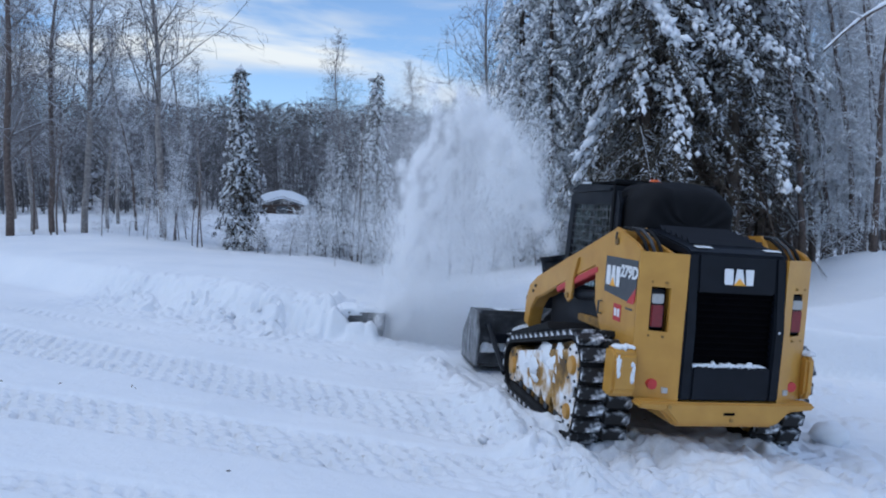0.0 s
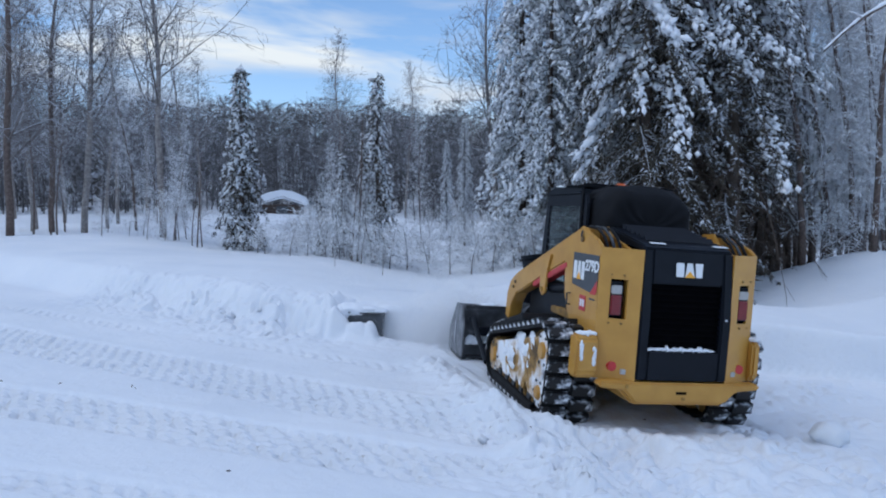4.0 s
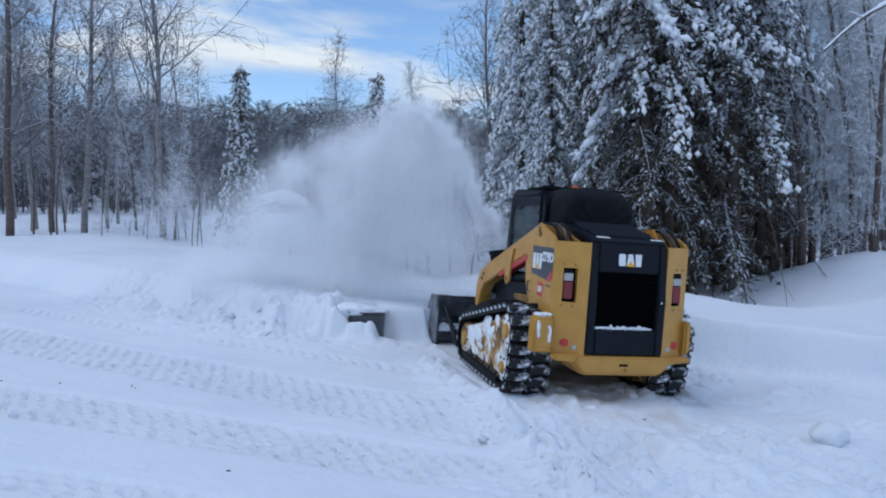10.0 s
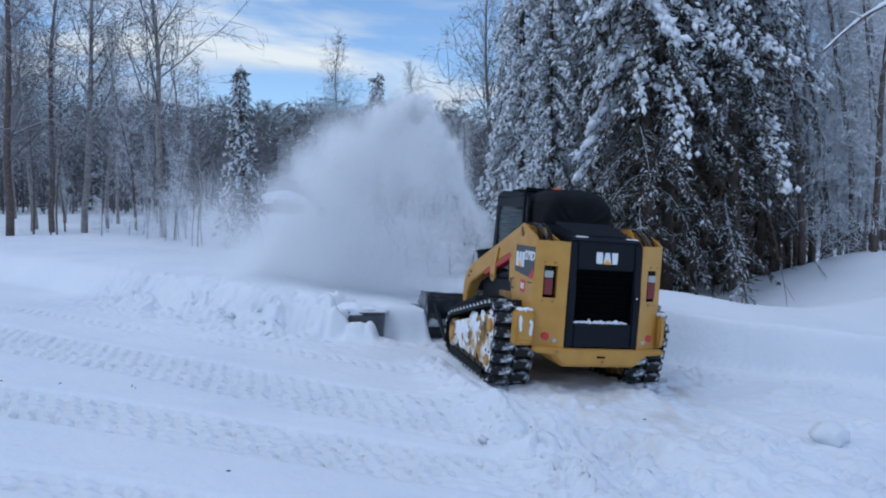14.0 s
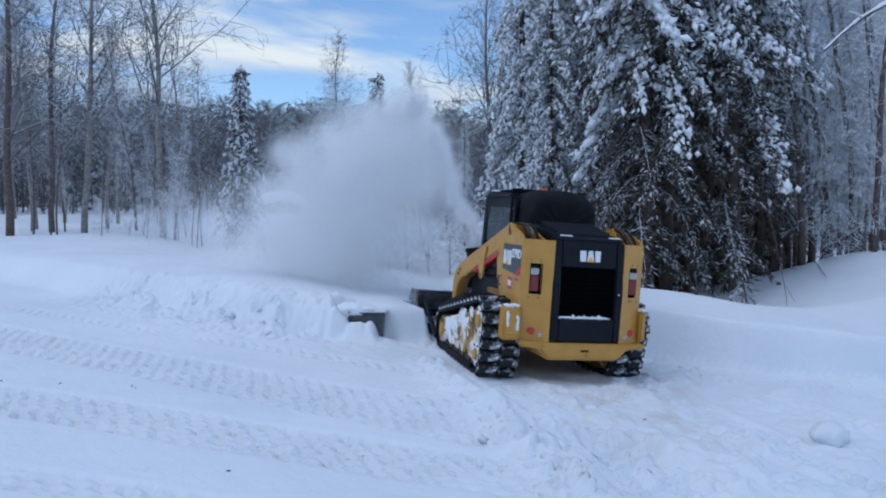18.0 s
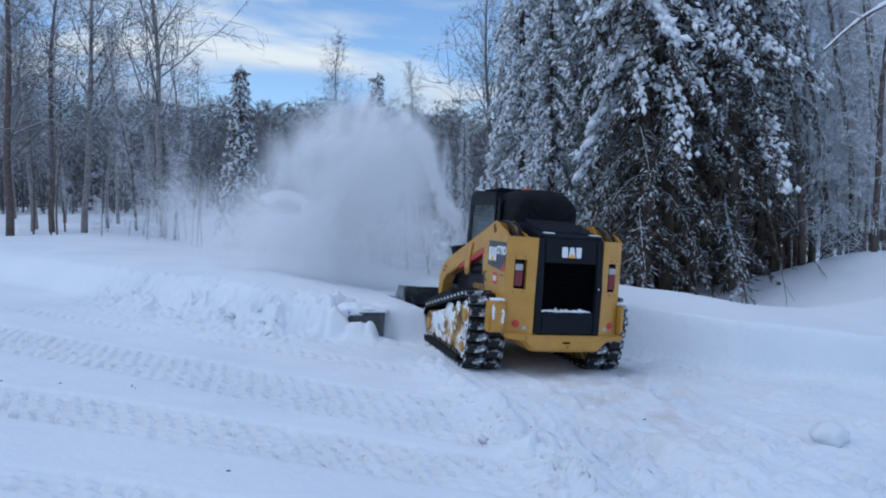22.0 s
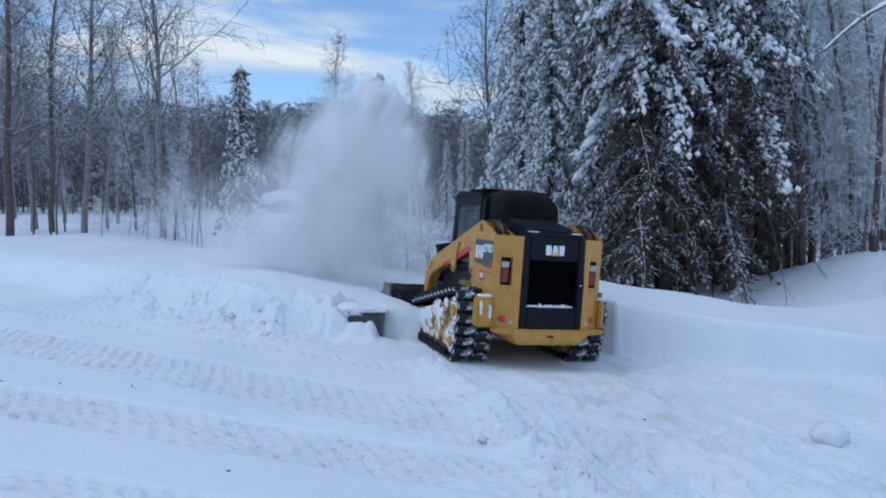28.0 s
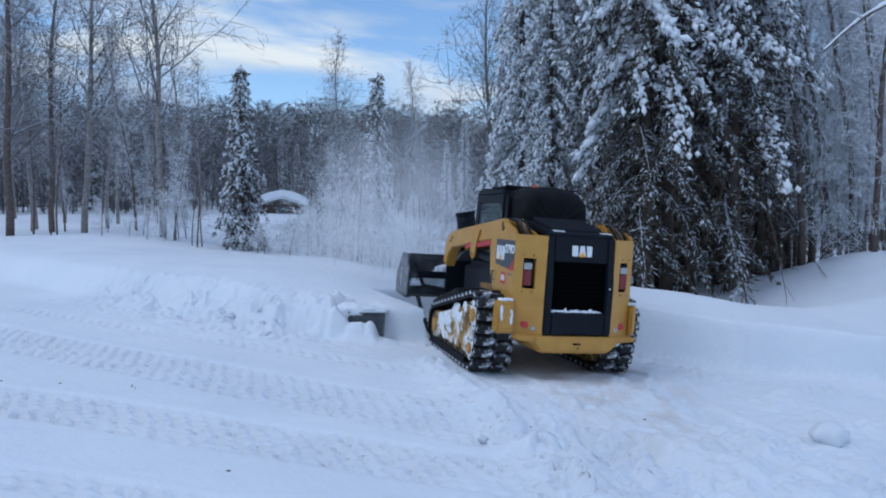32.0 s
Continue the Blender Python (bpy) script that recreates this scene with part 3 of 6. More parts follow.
def make_undercarriage(root, side, treads):
    """One rubber track with its frame, rollers and wheels."""
    x0, x1 = (-1.025, -0.585) if side < 0 else (0.52, 0.93)
    xm, out = (x0 + x1) / 2, (x0 if side < 0 else x1)
    t = part("track_frame", Shape().prism([(0.42, 0.30), (0.62, 0.20), (1.85, 0.20), (1.98, 0.30), (1.75, 0.40), (0.75, 0.74), (0.45, 0.72)], xm - 0.12, xm + 0.12), M["yellow_dark"], root, "grimy yellow track frame", bevel=0.02)
    # the rubber belt
    n = len(BELT) - 1
    sh = Shape()
    for k in range(n):
        y, z = BELT[k]
        a, b = BELT[k - 1] if k else BELT[n - 1], BELT[k + 1]
        ny, nz = b[1] - a[1], -(b[0] - a[0])
        l = math.hypot(ny, nz) or 1
        ny, nz = ny / l * 0.03, nz / l * 0.03
        sh.v += [(x0, y, z), (x1, y, z), (x1, y - ny, z - nz), (x0, y - ny, z - nz)]
    for k in range(n):
        q = ((k + 1) % n) * 4
        p = k * 4
        for a, b in ((0, 1), (1, 2), (2, 3), (3, 0)):
            sh.f.append((p + a, p + b, q + b, q + a))
    part("track_belt", sh, M["rubber_clean"], root, "black rubber track belt", smooth=False)
    # tread bars, which run with the belt
    w = (x1 - x0)
    pad = Shape().box(-w * 0.5, -w * 0.02, -0.050, 0.050, -0.046, 0.004).box(w * 0.02, w * 0.5, -0.050 + PITCH / 2, 0.050 + PITCH / 2, -0.046, 0.004)
    pad.box(-w * 0.06, w * 0.10, -0.014, PITCH / 2 + 0.014, -0.024, 0.004)
    me = pad.mesh("tread_bar", M["rubber"], bevel=0.007)
    for k in range(35):
        ob = part("tread_bar", me, None, root, at=belt_pose(k * PITCH, xm))
        treads.append((ob, k * PITCH, xm))
    # wheels and rollers seen in the open side
    for (y, z, r), nm in zip(WHEELS, ("rear_idler", "front_idler", "drive_sprocket")):
        wsh = Shape().tube([(xm - 0.15, y, z), (xm + 0.15, y, z)], r - 0.05, 20)
        wsh.tube([(out + 0.03 * -side, y, z), (out - 0.09 * side, y, z)], [r - 0.07, r - 0.055], 20)
        wheel = part(nm, wsh, M["caked"], root, bevel=0.006)
        part("hub_cap", Shape().tube([(out - 0.10 * side, y, z), (out - 0.005 * side, y, z)], [r * 0.42, r * 0.30], 12), M["yellow"], wheel, bevel=0.008)
        for a in range(6):
            yy, zz = y + r * 0.55 * math.cos(a * 1.047), z + r * 0.55 * math.sin(a * 1.047)
            part("wheel_bolt", Shape().tube([(out - 0.05 * side, yy, zz), (out - 0.02 * side, yy, zz)], 0.014, 6), M["steel"], wheel)
    for k in range(5):
        y = 0.76 + k * 0.235
        r = part("road_roller", Shape().tube([(xm - 0.17, y, 0.125), (xm + 0.17 , y, 0.125)], 0.10, 14), M["yellow_dark"], root, bevel=0.01)
        part("hub_cap", Shape().tube([(out - 0.08 * side, y, 0.125), (out - 0.03 * side, y, 0.125)], 0.045, 10), M["steel"], r, bevel=0.004)
    # the outer side plate with its scalloped lower edge
    poly = [(0.42, 0.62), (0.60, 0.70), (1.80, 0.44), (1.95, 0.34)]
    for k in range(5):
        y = 1.80 - k * 0.27
        poly += [(y + 0.06, 0.16), (y - 0.08, 0.15), (y - 0.13, 0.235)]
    poly += [(0.45, 0.30)]
    part("side_plate", Shape().prism(poly, out - 0.055 * side, out - 0.03 * side), M["caked"], root, "yellow side plate caked with snow", bevel=0.006)
    part("guard_bar", Shape().prism([(0.62, 0.035), (1.85, 0.035), (1.95, 0.09), (1.93, 0.12), (0.60, 0.10)], out - 0.05 * side, out - 0.005 * side), M["rubber_clean"], root, bevel=0.008)
    # snow packed on the frame
    rnd = random.Random(7 + side)
    sn = Shape()
    for k in range(16):
        y = rnd.uniform(0.60, 1.75)
        top = 0.66 - (y - 0.6) * 0.2
        z = rnd.uniform(0.22 + 0.1 * (k % 2), top)
        sn.lump((out - 0.035 * side, y, z), (rnd.uniform(0.006, 0.014), rnd.uniform(0.06, 0.17), rnd.uniform(0.04, 0.11)), seed=k, rough=0.35)
    part("packed_snow", sn, M["soft_snow"], root, "snow packed on the track frame", smooth=True)["kind"] = "stuff"
    # black guard over the front upper run of the track
    part("track_guard", Shape().prism([(0.95, 0.79), (1.05, 0.845), (2.02, 0.585), (2.22, 0.42), (2.23, 0.30), (2.20, 0.28), (2.17, 0.40), (1.99, 0.55)], x0 + 0.01, x1 - 0.02), M["rubber_clean"], root, "black rubber mud guard", bevel=0.012)
    part("step_brace", Shape().tube([(out + 0.01 * side, 2.78, 0.52), (out + 0.005 * side, 2.50, 0.34), (out, 2.12, 0.14)], 0.03, 8), M["black"], root)


def make_body(root):
    # counterweight and belly
    belly = [(-0.60, 0.47), (0.60, 0.47), (0.52, 0.40), (0.40, 0.285), (-0.40, 0.285), (-0.52, 0.40)]
    part("belly_plate", Shape().prism(belly, -0.07, 2.1, "y"), M["yellow"], root, "yellow belly pan with a bevelled edge", bevel=0.015)
    part("rear_bumper", Shape().prism([(-0.71, 0.475), (0.71, 0.475), (0.71, 0.43), (0.50, 0.41), (0.40, 0.31), (-0.40, 0.31), (-0.50, 0.41), (-0.71, 0.43)], -0.115, 0.02, "y"), M["yellow"], root, bevel=0.015)
    part("tow_slot", Shape().box(-0.045, 0.045, -0.118, -0.11, 0.385, 0.405), M["near_black"], root)
    for x, z in ((-0.48, 0.445), (0.02, 0.35)):
        part("bolt_head", Shape().tube([(x, -0.124, z), (x, -0.11, z)], 0.016, 6), M["yellow_dark"], root)
    part("chassis", Shape().box(-0.54, 0.54, 0.1, 2.25, 0.44, 1.05), M["black"], root, "black chassis tub", bevel=0.02)
    part("engine_bay", Shape().box(-0.39, 0.39, -0.02, 0.85, 0.5, 1.52), M["near_black"], root)
    # rear door: frame, recessed grille, emblem panel, lower panel
    door = part("rear_door", Shape().prism([(-0.02, 0.49), (-0.10, 0.49), (-0.108, 1.00), (-0.062, 1.55), (-0.02, 1.55)], -0.402, -0.315), M["black"], root, "dark grey rear engine door with a grille", bevel=0.012)
    part("door_frame", Shape().prism([(-0.02, 0.49), (-0.10, 0.49), (-0.108, 1.00), (-0.062, 1.55), (-0.02, 1.55)], 0.315, 0.402), M["black"], door, bevel=0.012)
    part("top_panel", Shape().prism([(-0.03, 1.27), (-0.083, 1.27), (-0.062, 1.55), (-0.03, 1.56)], -0.314, 0.314), M["black"], door, bevel=0.012)
    part("bottom_panel", Shape().prism([(-0.03, 0.49), (-0.10, 0.49), (-0.104, 0.735), (-0.03, 0.735)], -0.314, 0.314), M["black"], door, bevel=0.012)
    part("grille_back", Shape().box(-0.314, 0.314, -0.045, -0.03, 0.73, 1.28), M["near_black"], door)
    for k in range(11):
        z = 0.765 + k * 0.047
        part("grille_slat", Shape().prism([(-0.048, z + 0.018), (-0.070, z), (-0.066, z - 0.004), (-0.044, z + 0.012)], -0.312, 0.312), M["near_black"], door)
    part("door_latch", Shape().tube([(0.352, -0.112, 1.0), (0.352, -0.09, 1.0)], 0.012, 8), M["chrome"], door)
    sn = Shape()
    rnd = random.Random(3)
    for k in range(26):
        x = -0.30 + k * 0.0225
        r = rnd.uniform(0.008, 0.020) * (1.7 if 4 < k < 8 or k in (13, 20) else 1.0)
        sn.lump((x, -0.080, 0.735 + r * 0.4), (0.022, 0.022, r), seed=k, rough=0.3)
    part("sill_snow", sn, M["soft_snow"], door, "ridge of snow on the grille sill", smooth=True)["kind"] = "stuff"
    logo(door, pose(-0.12, -0.089, 1.335, -5.5), 0.245, 0.115)
    # sloping louvred hood
    hood = part("hood", Shape().prism([(-0.06, 1.555), (0.0, 1.585), (0.62, 1.70), (0.62, 1.6), (-0.04, 1.52)], -0.39, 0.39), M["black"], root, "black louvred engine hood", bevel=0.012)
    for k in range(6):
        y = 0.10 + k * 0.085
        z = 1.605 + (y - 0.0) * 0.185
        part("hood_louvre", Shape().prism([(y, z - 0.01), (y + 0.030, z + 0.030), (y + 0.040, z + 0.026), (y + 0.024, z - 0.01)], -0.31, 0.31), M["black"], hood)
    for x in (-0.245, 0.32):
        part("hood_sticker", Shape().box(-0.065, 0.065, -0.022, 0.022, 0, 0.004), M["white"], hood, "pale warning sticker", at=pose(x, 0.012, 1.592, 12))
    # uprights at the rear corners: outer plate, rear corner plate, lamp box, fender box
    for sd in (-1, 1):
        side = "tower"
        outer = [(0.07, 0.47), (0.07, 1.545), (0.14, 1.585), (0.50, 1.695), (0.62, 1.63), (0.86, 1.42), (0.80, 1.05), (0.62, 0.80), (0.42, 0.72), (0.30, 0.47)]
        xo = 0.705 * sd
        tw = part("tower_plate", Shape().prism(outer, xo, xo - 0.03 * sd), M["yellow"], root, "yellow lift-arm tower plate", bevel=0.008)
        inner = [(0.05, 0.50), (0.02, 1.53), (0.14, 1.56), (0.50, 1.66), (0.70, 1.50), (0.70, 0.80), (0.40, 0.5)]
        part("inner_plate", Shape().prism(inner, 0.45 * sd, 0.475 * sd), M["yellow"], tw, bevel=0.006)
        # the rear corner plate in pieces round the lamp opening
        def slab(z0, z1, a0, a1):
            f = lambda a: (0.705 - 0.305 * a, 0.065 - 0.15 * a)
            (xa, ya), (xb, yb) = f(a0), f(a1)
            return Shape().prism([(xa * sd, ya), (xb * sd, yb), (xb * sd, yb + 0.022), (xa * sd, ya + 0.022)], z0, z1, "z")
        cp = part("corner_plate", slab(0.47, 0.965, 0.0, 1.0), M["yellow"], root, "yellow rear corner plate with a lamp recess")
        part("corner_plate_top", slab(1.285, 1.535, 0.0, 1.0), M["yellow"], cp)
        part("corner_plate_edge", slab(0.965, 1.285, 0.0, 0.28), M["yellow"], cp)
        part("corner_plate_edge", slab(0.965, 1.285, 0.68, 1.0), M["yellow"], cp)
        part("lamp_recess", Shape().box(0.49 * sd, 0.65 * sd, 0.055, 0.07, 0.955, 1.295), M["near_black"], cp)
        lp = part("tail_lamp", Shape().box(0.515 * sd, 0.625 * sd, 0.02, 0.06, 0.985, 1.265), M["black"], root, "tail lamp with a red and a clear lens", bevel=0.006)
        part("red_lens", Shape().box(0.525 * sd, 0.615 * sd, 0.0, 0.022, 0.995, 1.155), M["lens_red"], lp, "dark red lens", bevel=0.006)
        part("clear_lens", Shape().box(0.525 * sd, 0.615 * sd, 0.0, 0.022, 1.165, 1.235), M["lens_clear"], lp, "clear reversing lens", bevel=0.006)
        part("reflector", Shape().tube([(0.572 * sd, -0.018, 0.58), (0.572 * sd, 0.02, 0.58)], 0.038, 18), M["red"], root, "round red reflector")
        part("small_sticker", Shape().box(0.47 * sd, 0.51 * sd, -0.056, -0.03, 0.525, 0.565), M["lens_clear"], root)
        for z in (0.93, 1.32):
            for x in (0.53, 0.625):
                part("bolt_head", Shape().tube([(x * sd, -0.022 + 0.4 * (x - 0.56), z), (x * sd, 0.01, z)], 0.009, 6), M["yellow_dark"], cp)
        # side box beside the track
        fx = sorted((0.695 * sd, (0.88 if sd < 0 else 0.765) * sd))
        part("fender_box", Shape().prism([(0.03, 0.47), (-0.01, 0.52), (-0.01, 0.79), (0.05, 0.83), (0.155, 0.82), (0.165, 0.47)], *fx), M["yellow"], root, "yellow box beside the track", bevel=0.02)
        sn = Shape()
        rnd = random.Random(11 + sd)
        for k in range(10):
            sn.lump(((0.715 + (0.014 if sd < 0 else 0.004) * k) * sd, 0.05 + rnd.uniform(-0.02, 0.06), 0.828), (0.028, 0.045, rnd.uniform(0.012, 0.024)), seed=k)
        for k in range(20 if sd < 0 else 0):
            x, z = ((0.728, rnd.uniform(0.58, 0.72)) if k % 2 else (0.842, rnd.uniform(0.64, 0.80)))
            sn.lump(((x + rnd.uniform(-0.008, 0.008)) * sd, -0.010, z), (rnd.uniform(0.008, 0.017), 0.010, rnd.uniform(0.02, 0.045)), seed=k)
        part("clinging_snow", sn, M["soft_snow"], root, "snow stuck to the side box", smooth=True)["kind"] = "stuff"
        # tower cap, hinge pin and hoses
        part("hinge_pin", Shape().tube([(xo + 0.012 * sd, 0.46, 1.585), (xo - 0.05 * sd, 0.46, 1.585)], 0.032, 12), M["yellow_dark"], tw)
        part("pin_lock", Shape().tube([(xo + 0.016 * sd, 0.45, 1.655), (xo + 0.016 * sd, 0.462, 1.60)], 0.008, 6), M["steel"], tw)
        part("grab_handle", Shape().tube([(xo, 0.66, 1.09), (xo + 0.03 * sd, 0.66, 1.09), (xo + 0.03 * sd, 0.66, 0.99), (xo, 0.66, 0.99)], 0.009, 6), M["steel"], tw)
        for k in range(3):
            xx = (0.52 + 0.055 * k) * sd
            part("hydraulic_hose", Shape().tube([(xx, 0.10, 1.52), (xx, 0.18, 1.61), (xx, 0.32, 1.68), (xx, 0.50, 1.69), (xx, 0.66, 1.62), (xx, 0.80, 1.52)], 0.014, 8), M["rubber_clean"] if k != 1 else M["steel"], root, smooth=True)
        part("hose_cover", Shape().prism([(0.30, 1.58), (0.40, 1.70), (0.58, 1.69), (0.68, 1.55)], 0.49 * sd, 0.52 * sd), M["yellow"], root, bevel=0.006)
        # black tank and plates seen between tower and arm
        part("hydraulic_tank", Shape().prism([(0.74, 0.80), (0.74, 1.22), (1.45, 1.05), (1.60, 0.86), (1.55, 0.80)], 0.46 * sd, 0.62 * sd), M["black"], root, "black tank behind the lift arm", bevel=0.02)
        part("frame_rail", Shape().prism([(0.60, 0.84), (0.60, 0.93), (1.25, 0.90), (1.25, 0.84)], 0.58 * sd, 0.66 * sd), M["yellow_dark"], root, bevel=0.008)
    # decals on both outer plates
    for sd in (-1, 1):
        turn = pose(0.707 * sd, 0.0, 0.0, 0, 0, 90 * sd) if sd > 0 else pose(-0.707, 0.0, 0.0, 0, 0, -90)
        # local x runs along the plate, local -y points out of it
        along = (lambda y: y) if sd > 0 else (lambda y: -y)
        x0, x1 = sorted((along(0.085), along(0.63)))
        if sd < 0:
            poly = [(x0, 1.18), (x0, 1.46), (x1, 1.46), (x1, 1.22), (x1 - 0.09, 1.14)]
            red = [(x1 - 0.135, 1.135), (x1 - 0.005, 1.255), (x1 - 0.005, 1.16), (x1 - 0.035, 1.135)]
        else:
            poly = [(x0, 1.22), (x0, 1.46), (x1, 1.46), (x1, 1.18), (x0 + 0.09, 1.14)]
            red = [(x0 + 0.135, 1.135), (x0 + 0.005, 1.255), (x0 + 0.005, 1.16), (x0 + 0.035, 1.135)]
        d = part("side_decal", Shape().prism(poly, -0.002, 0.001, "y"), M["decal_grey"], root, "grey model decal with a red corner", at=turn)
        part("decal_corner", Shape().prism(red, -0.005, -0.001, "y"), M["red"], d)
        logo(d, pose(x0 + 0.03, -0.004, 1.235), 0.25, 0.155)
        part("model_number", number_mesh("279D", 0.125, M["white"]), None, d, "white model number", at=pose(x0 + 0.42, -0.006, 1.36, 90))
        nx = along(0.37)
        sq = part("square_sticker", Shape().box(nx - 0.065, nx + 0.065, -0.002, 0.001, 0.975, 1.105), M["red"], root, "red square sticker with white marks", at=turn)
        part("sticker_mark", Shape().box(nx - 0.045, nx - 0.008, -0.005, -0.001, 1.01, 1.07), M["white"], sq)
        part("sticker_mark", Shape().box(nx + 0.008, nx + 0.045, -0.005, -0.001, 1.01, 1.07), M["white"], sq)
        bx = x1 - 0.15 if sd < 0 else x0 + 0.02
        part("small_print", Shape().box(bx, bx + 0.11, -0.002, 0.001, 1.085, 1.10), M["decal_grey"], root, "thin line of small print", at=turn)


def make_cab(root):
    cab = part("cab_frame", Shape().box(-0.44, 0.44, 0.96, 1.02, 0.95, 1.96), M["black"], root, "dark grey cab", bevel=0.02)
    part("cab_roof", Shape().prism([(1.12, 1.98), (1.13, 2.05), (1.92, 2.08), (2.08, 2.03), (2.08, 1.97)], -0.49, 0.47), M["black"], root, "dark grey cab roof", bevel=0.025)
    part("roof_vent", Shape().box(-0.36, 0.36, 1.35, 2.0, 2.075, 2.105), M["tarp"], root, bevel=0.012)
    for sd in (-1, 1):
        xo, xi = 0.49 * sd, 0.46 * sd
        x = sorted((xo, xi))
        fr = part("side_frame", Shape().prism([(0.93, 1.0), (0.93, 1.9), (0.98, 2.0), (1.02, 2.0), (1.02, 1.0)], *x), M["black"], root, "cab side frame", bevel=0.01)
        part("front_post", Shape().prism([(2.02, 1.0), (1.92, 1.99), (2.05, 1.99), (2.16, 1.0)], *x), M["black"], fr, bevel=0.01)
        part("top_rail", Shape().prism([(1.02, 1.88), (1.02, 1.99), (1.95, 1.99), (1.95, 1.88)], *x), M["black"], fr, bevel=0.01)
        part("bottom_rail", Shape().prism([(1.02, 1.0), (1.02, 1.12), (2.05, 1.12), (2.05, 1.0)], *x), M["black"], fr, bevel=0.01)
        gl = part("side_window", Shape().prism([(1.0, 1.1), (1.0, 1.9), (1.95, 1.9), (2.03, 1.1)], 0.462 * sd, 0.468 * sd), M["glass"], root, "dark side window behind a wire guard")
        for k in range(13):
            y = 1.06 + k * 0.072
            part("guard_wire", Shape().box(0.474 * sd, 0.481 * sd, y, y + 0.010, 1.12, 1.88), M["steel"], gl)
        for k in range(10):
            z = 1.18 + k * 0.072
            part("guard_wire", Shape().box(0.482 * sd, 0.487 * sd, 1.04, 1.98, z, z + 0.008), M["steel"], gl)
    seat = part("driver_seat", Shape().prism([(1.15, 1.0), (1.12, 1.55), (1.22, 1.57), (1.27, 1.12), (1.62, 1.10), (1.62, 1.0)], -0.24, 0.24), M["tarp"], root, "black driver's seat", bevel=0.03)
    part("headrest", Shape().box(-0.13, 0.13, 1.13, 1.21, 1.56, 1.72), M["tarp"], seat, bevel=0.03)
    part("front_window", Shape().box(-0.45, 0.45, 2.045, 2.06, 1.0, 1.95), M["glass"], root)
    part("rear_window", Shape().box(-0.42, 0.42, 0.935, 0.945, 1.2, 1.92), M["glass"], root)
    # the soft black cover tied over the back of the cab
    n, rows = 25, 12
    v, f = [], []
    rnd = random.Random(4)
    for i in range(rows):
        a = i / (rows - 1)
        y = 1.16 - 0.50 * a
        r = 1 - 0.10 * max(0, (a - 0.6) / 0.4) ** 2
        for j in range(n):
            t = math.pi * j / (n - 1)
            cx, cz = -math.cos(t), math.sin(t)
            x = 0.455 * r * math.copysign(abs(cx) ** 0.5, cx)
            z = 1.58 + 0.515 * r * abs(cz) ** 0.5
            sag = 0.012 * math.sin(x * 15 + y * 9) + 0.010 * math.sin(z * 19 + y * 14)
            v.append((x + sag + 0.006 * rnd.uniform(-1, 1), y + 0.02 * math.sin(x * 8), z + 0.8 * sag + 0.004 * rnd.uniform(-1, 1)))
    for i in range(rows - 1):
        for j in range(n - 1):
            f.append((i * n + j, i * n + j + 1, (i + 1) * n + j + 1, (i + 1) * n + j))
    # the rear fall of the cover, drawn in and creased
    k = len(v)
    for i in range(4):
        a = (i + 1) / 4
        for j in range(n):
            x, y, z = v[(rows - 1) * n + j]
            v.append((x * (1 - 0.55 * a * a), y - 0.06 * math.sin(a * 2.2) + 0.012 * math.sin(j * 1.7 + a * 4), z + (1.66 - z) * 0.62 * a * a - 0.03 * a))
        for j in range(n - 1):
            p = (rows - 1) * n + j if i == 0 else k + (i - 1) * n + j
            q = k + i * n + j
            f.append((p, p + 1, q + 1, q))
    f.append(tuple(k + 3 * n + j for j in range(n)))
    sh = Shape().add(v, f)
    ob = part("cab_cover", sh, M["tarp"], root, "slack black vinyl cover over the cab's back", smooth=True)
    su = ob.modifiers.new("soft", "SUBSURF")
    su.levels = su.render_levels = 1
    part("cover_strap", Shape().box(-0.505, -0.492, 1.03, 1.07, 1.5, 2.05).box(-0.49, 0.45, 1.03, 1.07, 2.085, 2.10), M["tarp"], root)
    part("beacon", Shape().tube([(0.0, 1.30, 2.06), (0.0, 1.30, 2.135)], [0.065, 0.055], 14), M["orange"], root, "orange warning beacon", bevel=0.015, smooth=True)
    sn = Shape()
    for k in range(10):
        sn.lump((-0.40 + k * 0.05, 1.9 + 0.04 * math.sin(k * 2), 2.09), (0.05, 0.05, 0.014 + 0.008 * math.sin(k * 3)), seed=k)
    part("roof_snow", sn, M["soft_snow"], root, "crust of snow on the roof", smooth=True)


ARM_PIVOT = (0.46, 1.585)


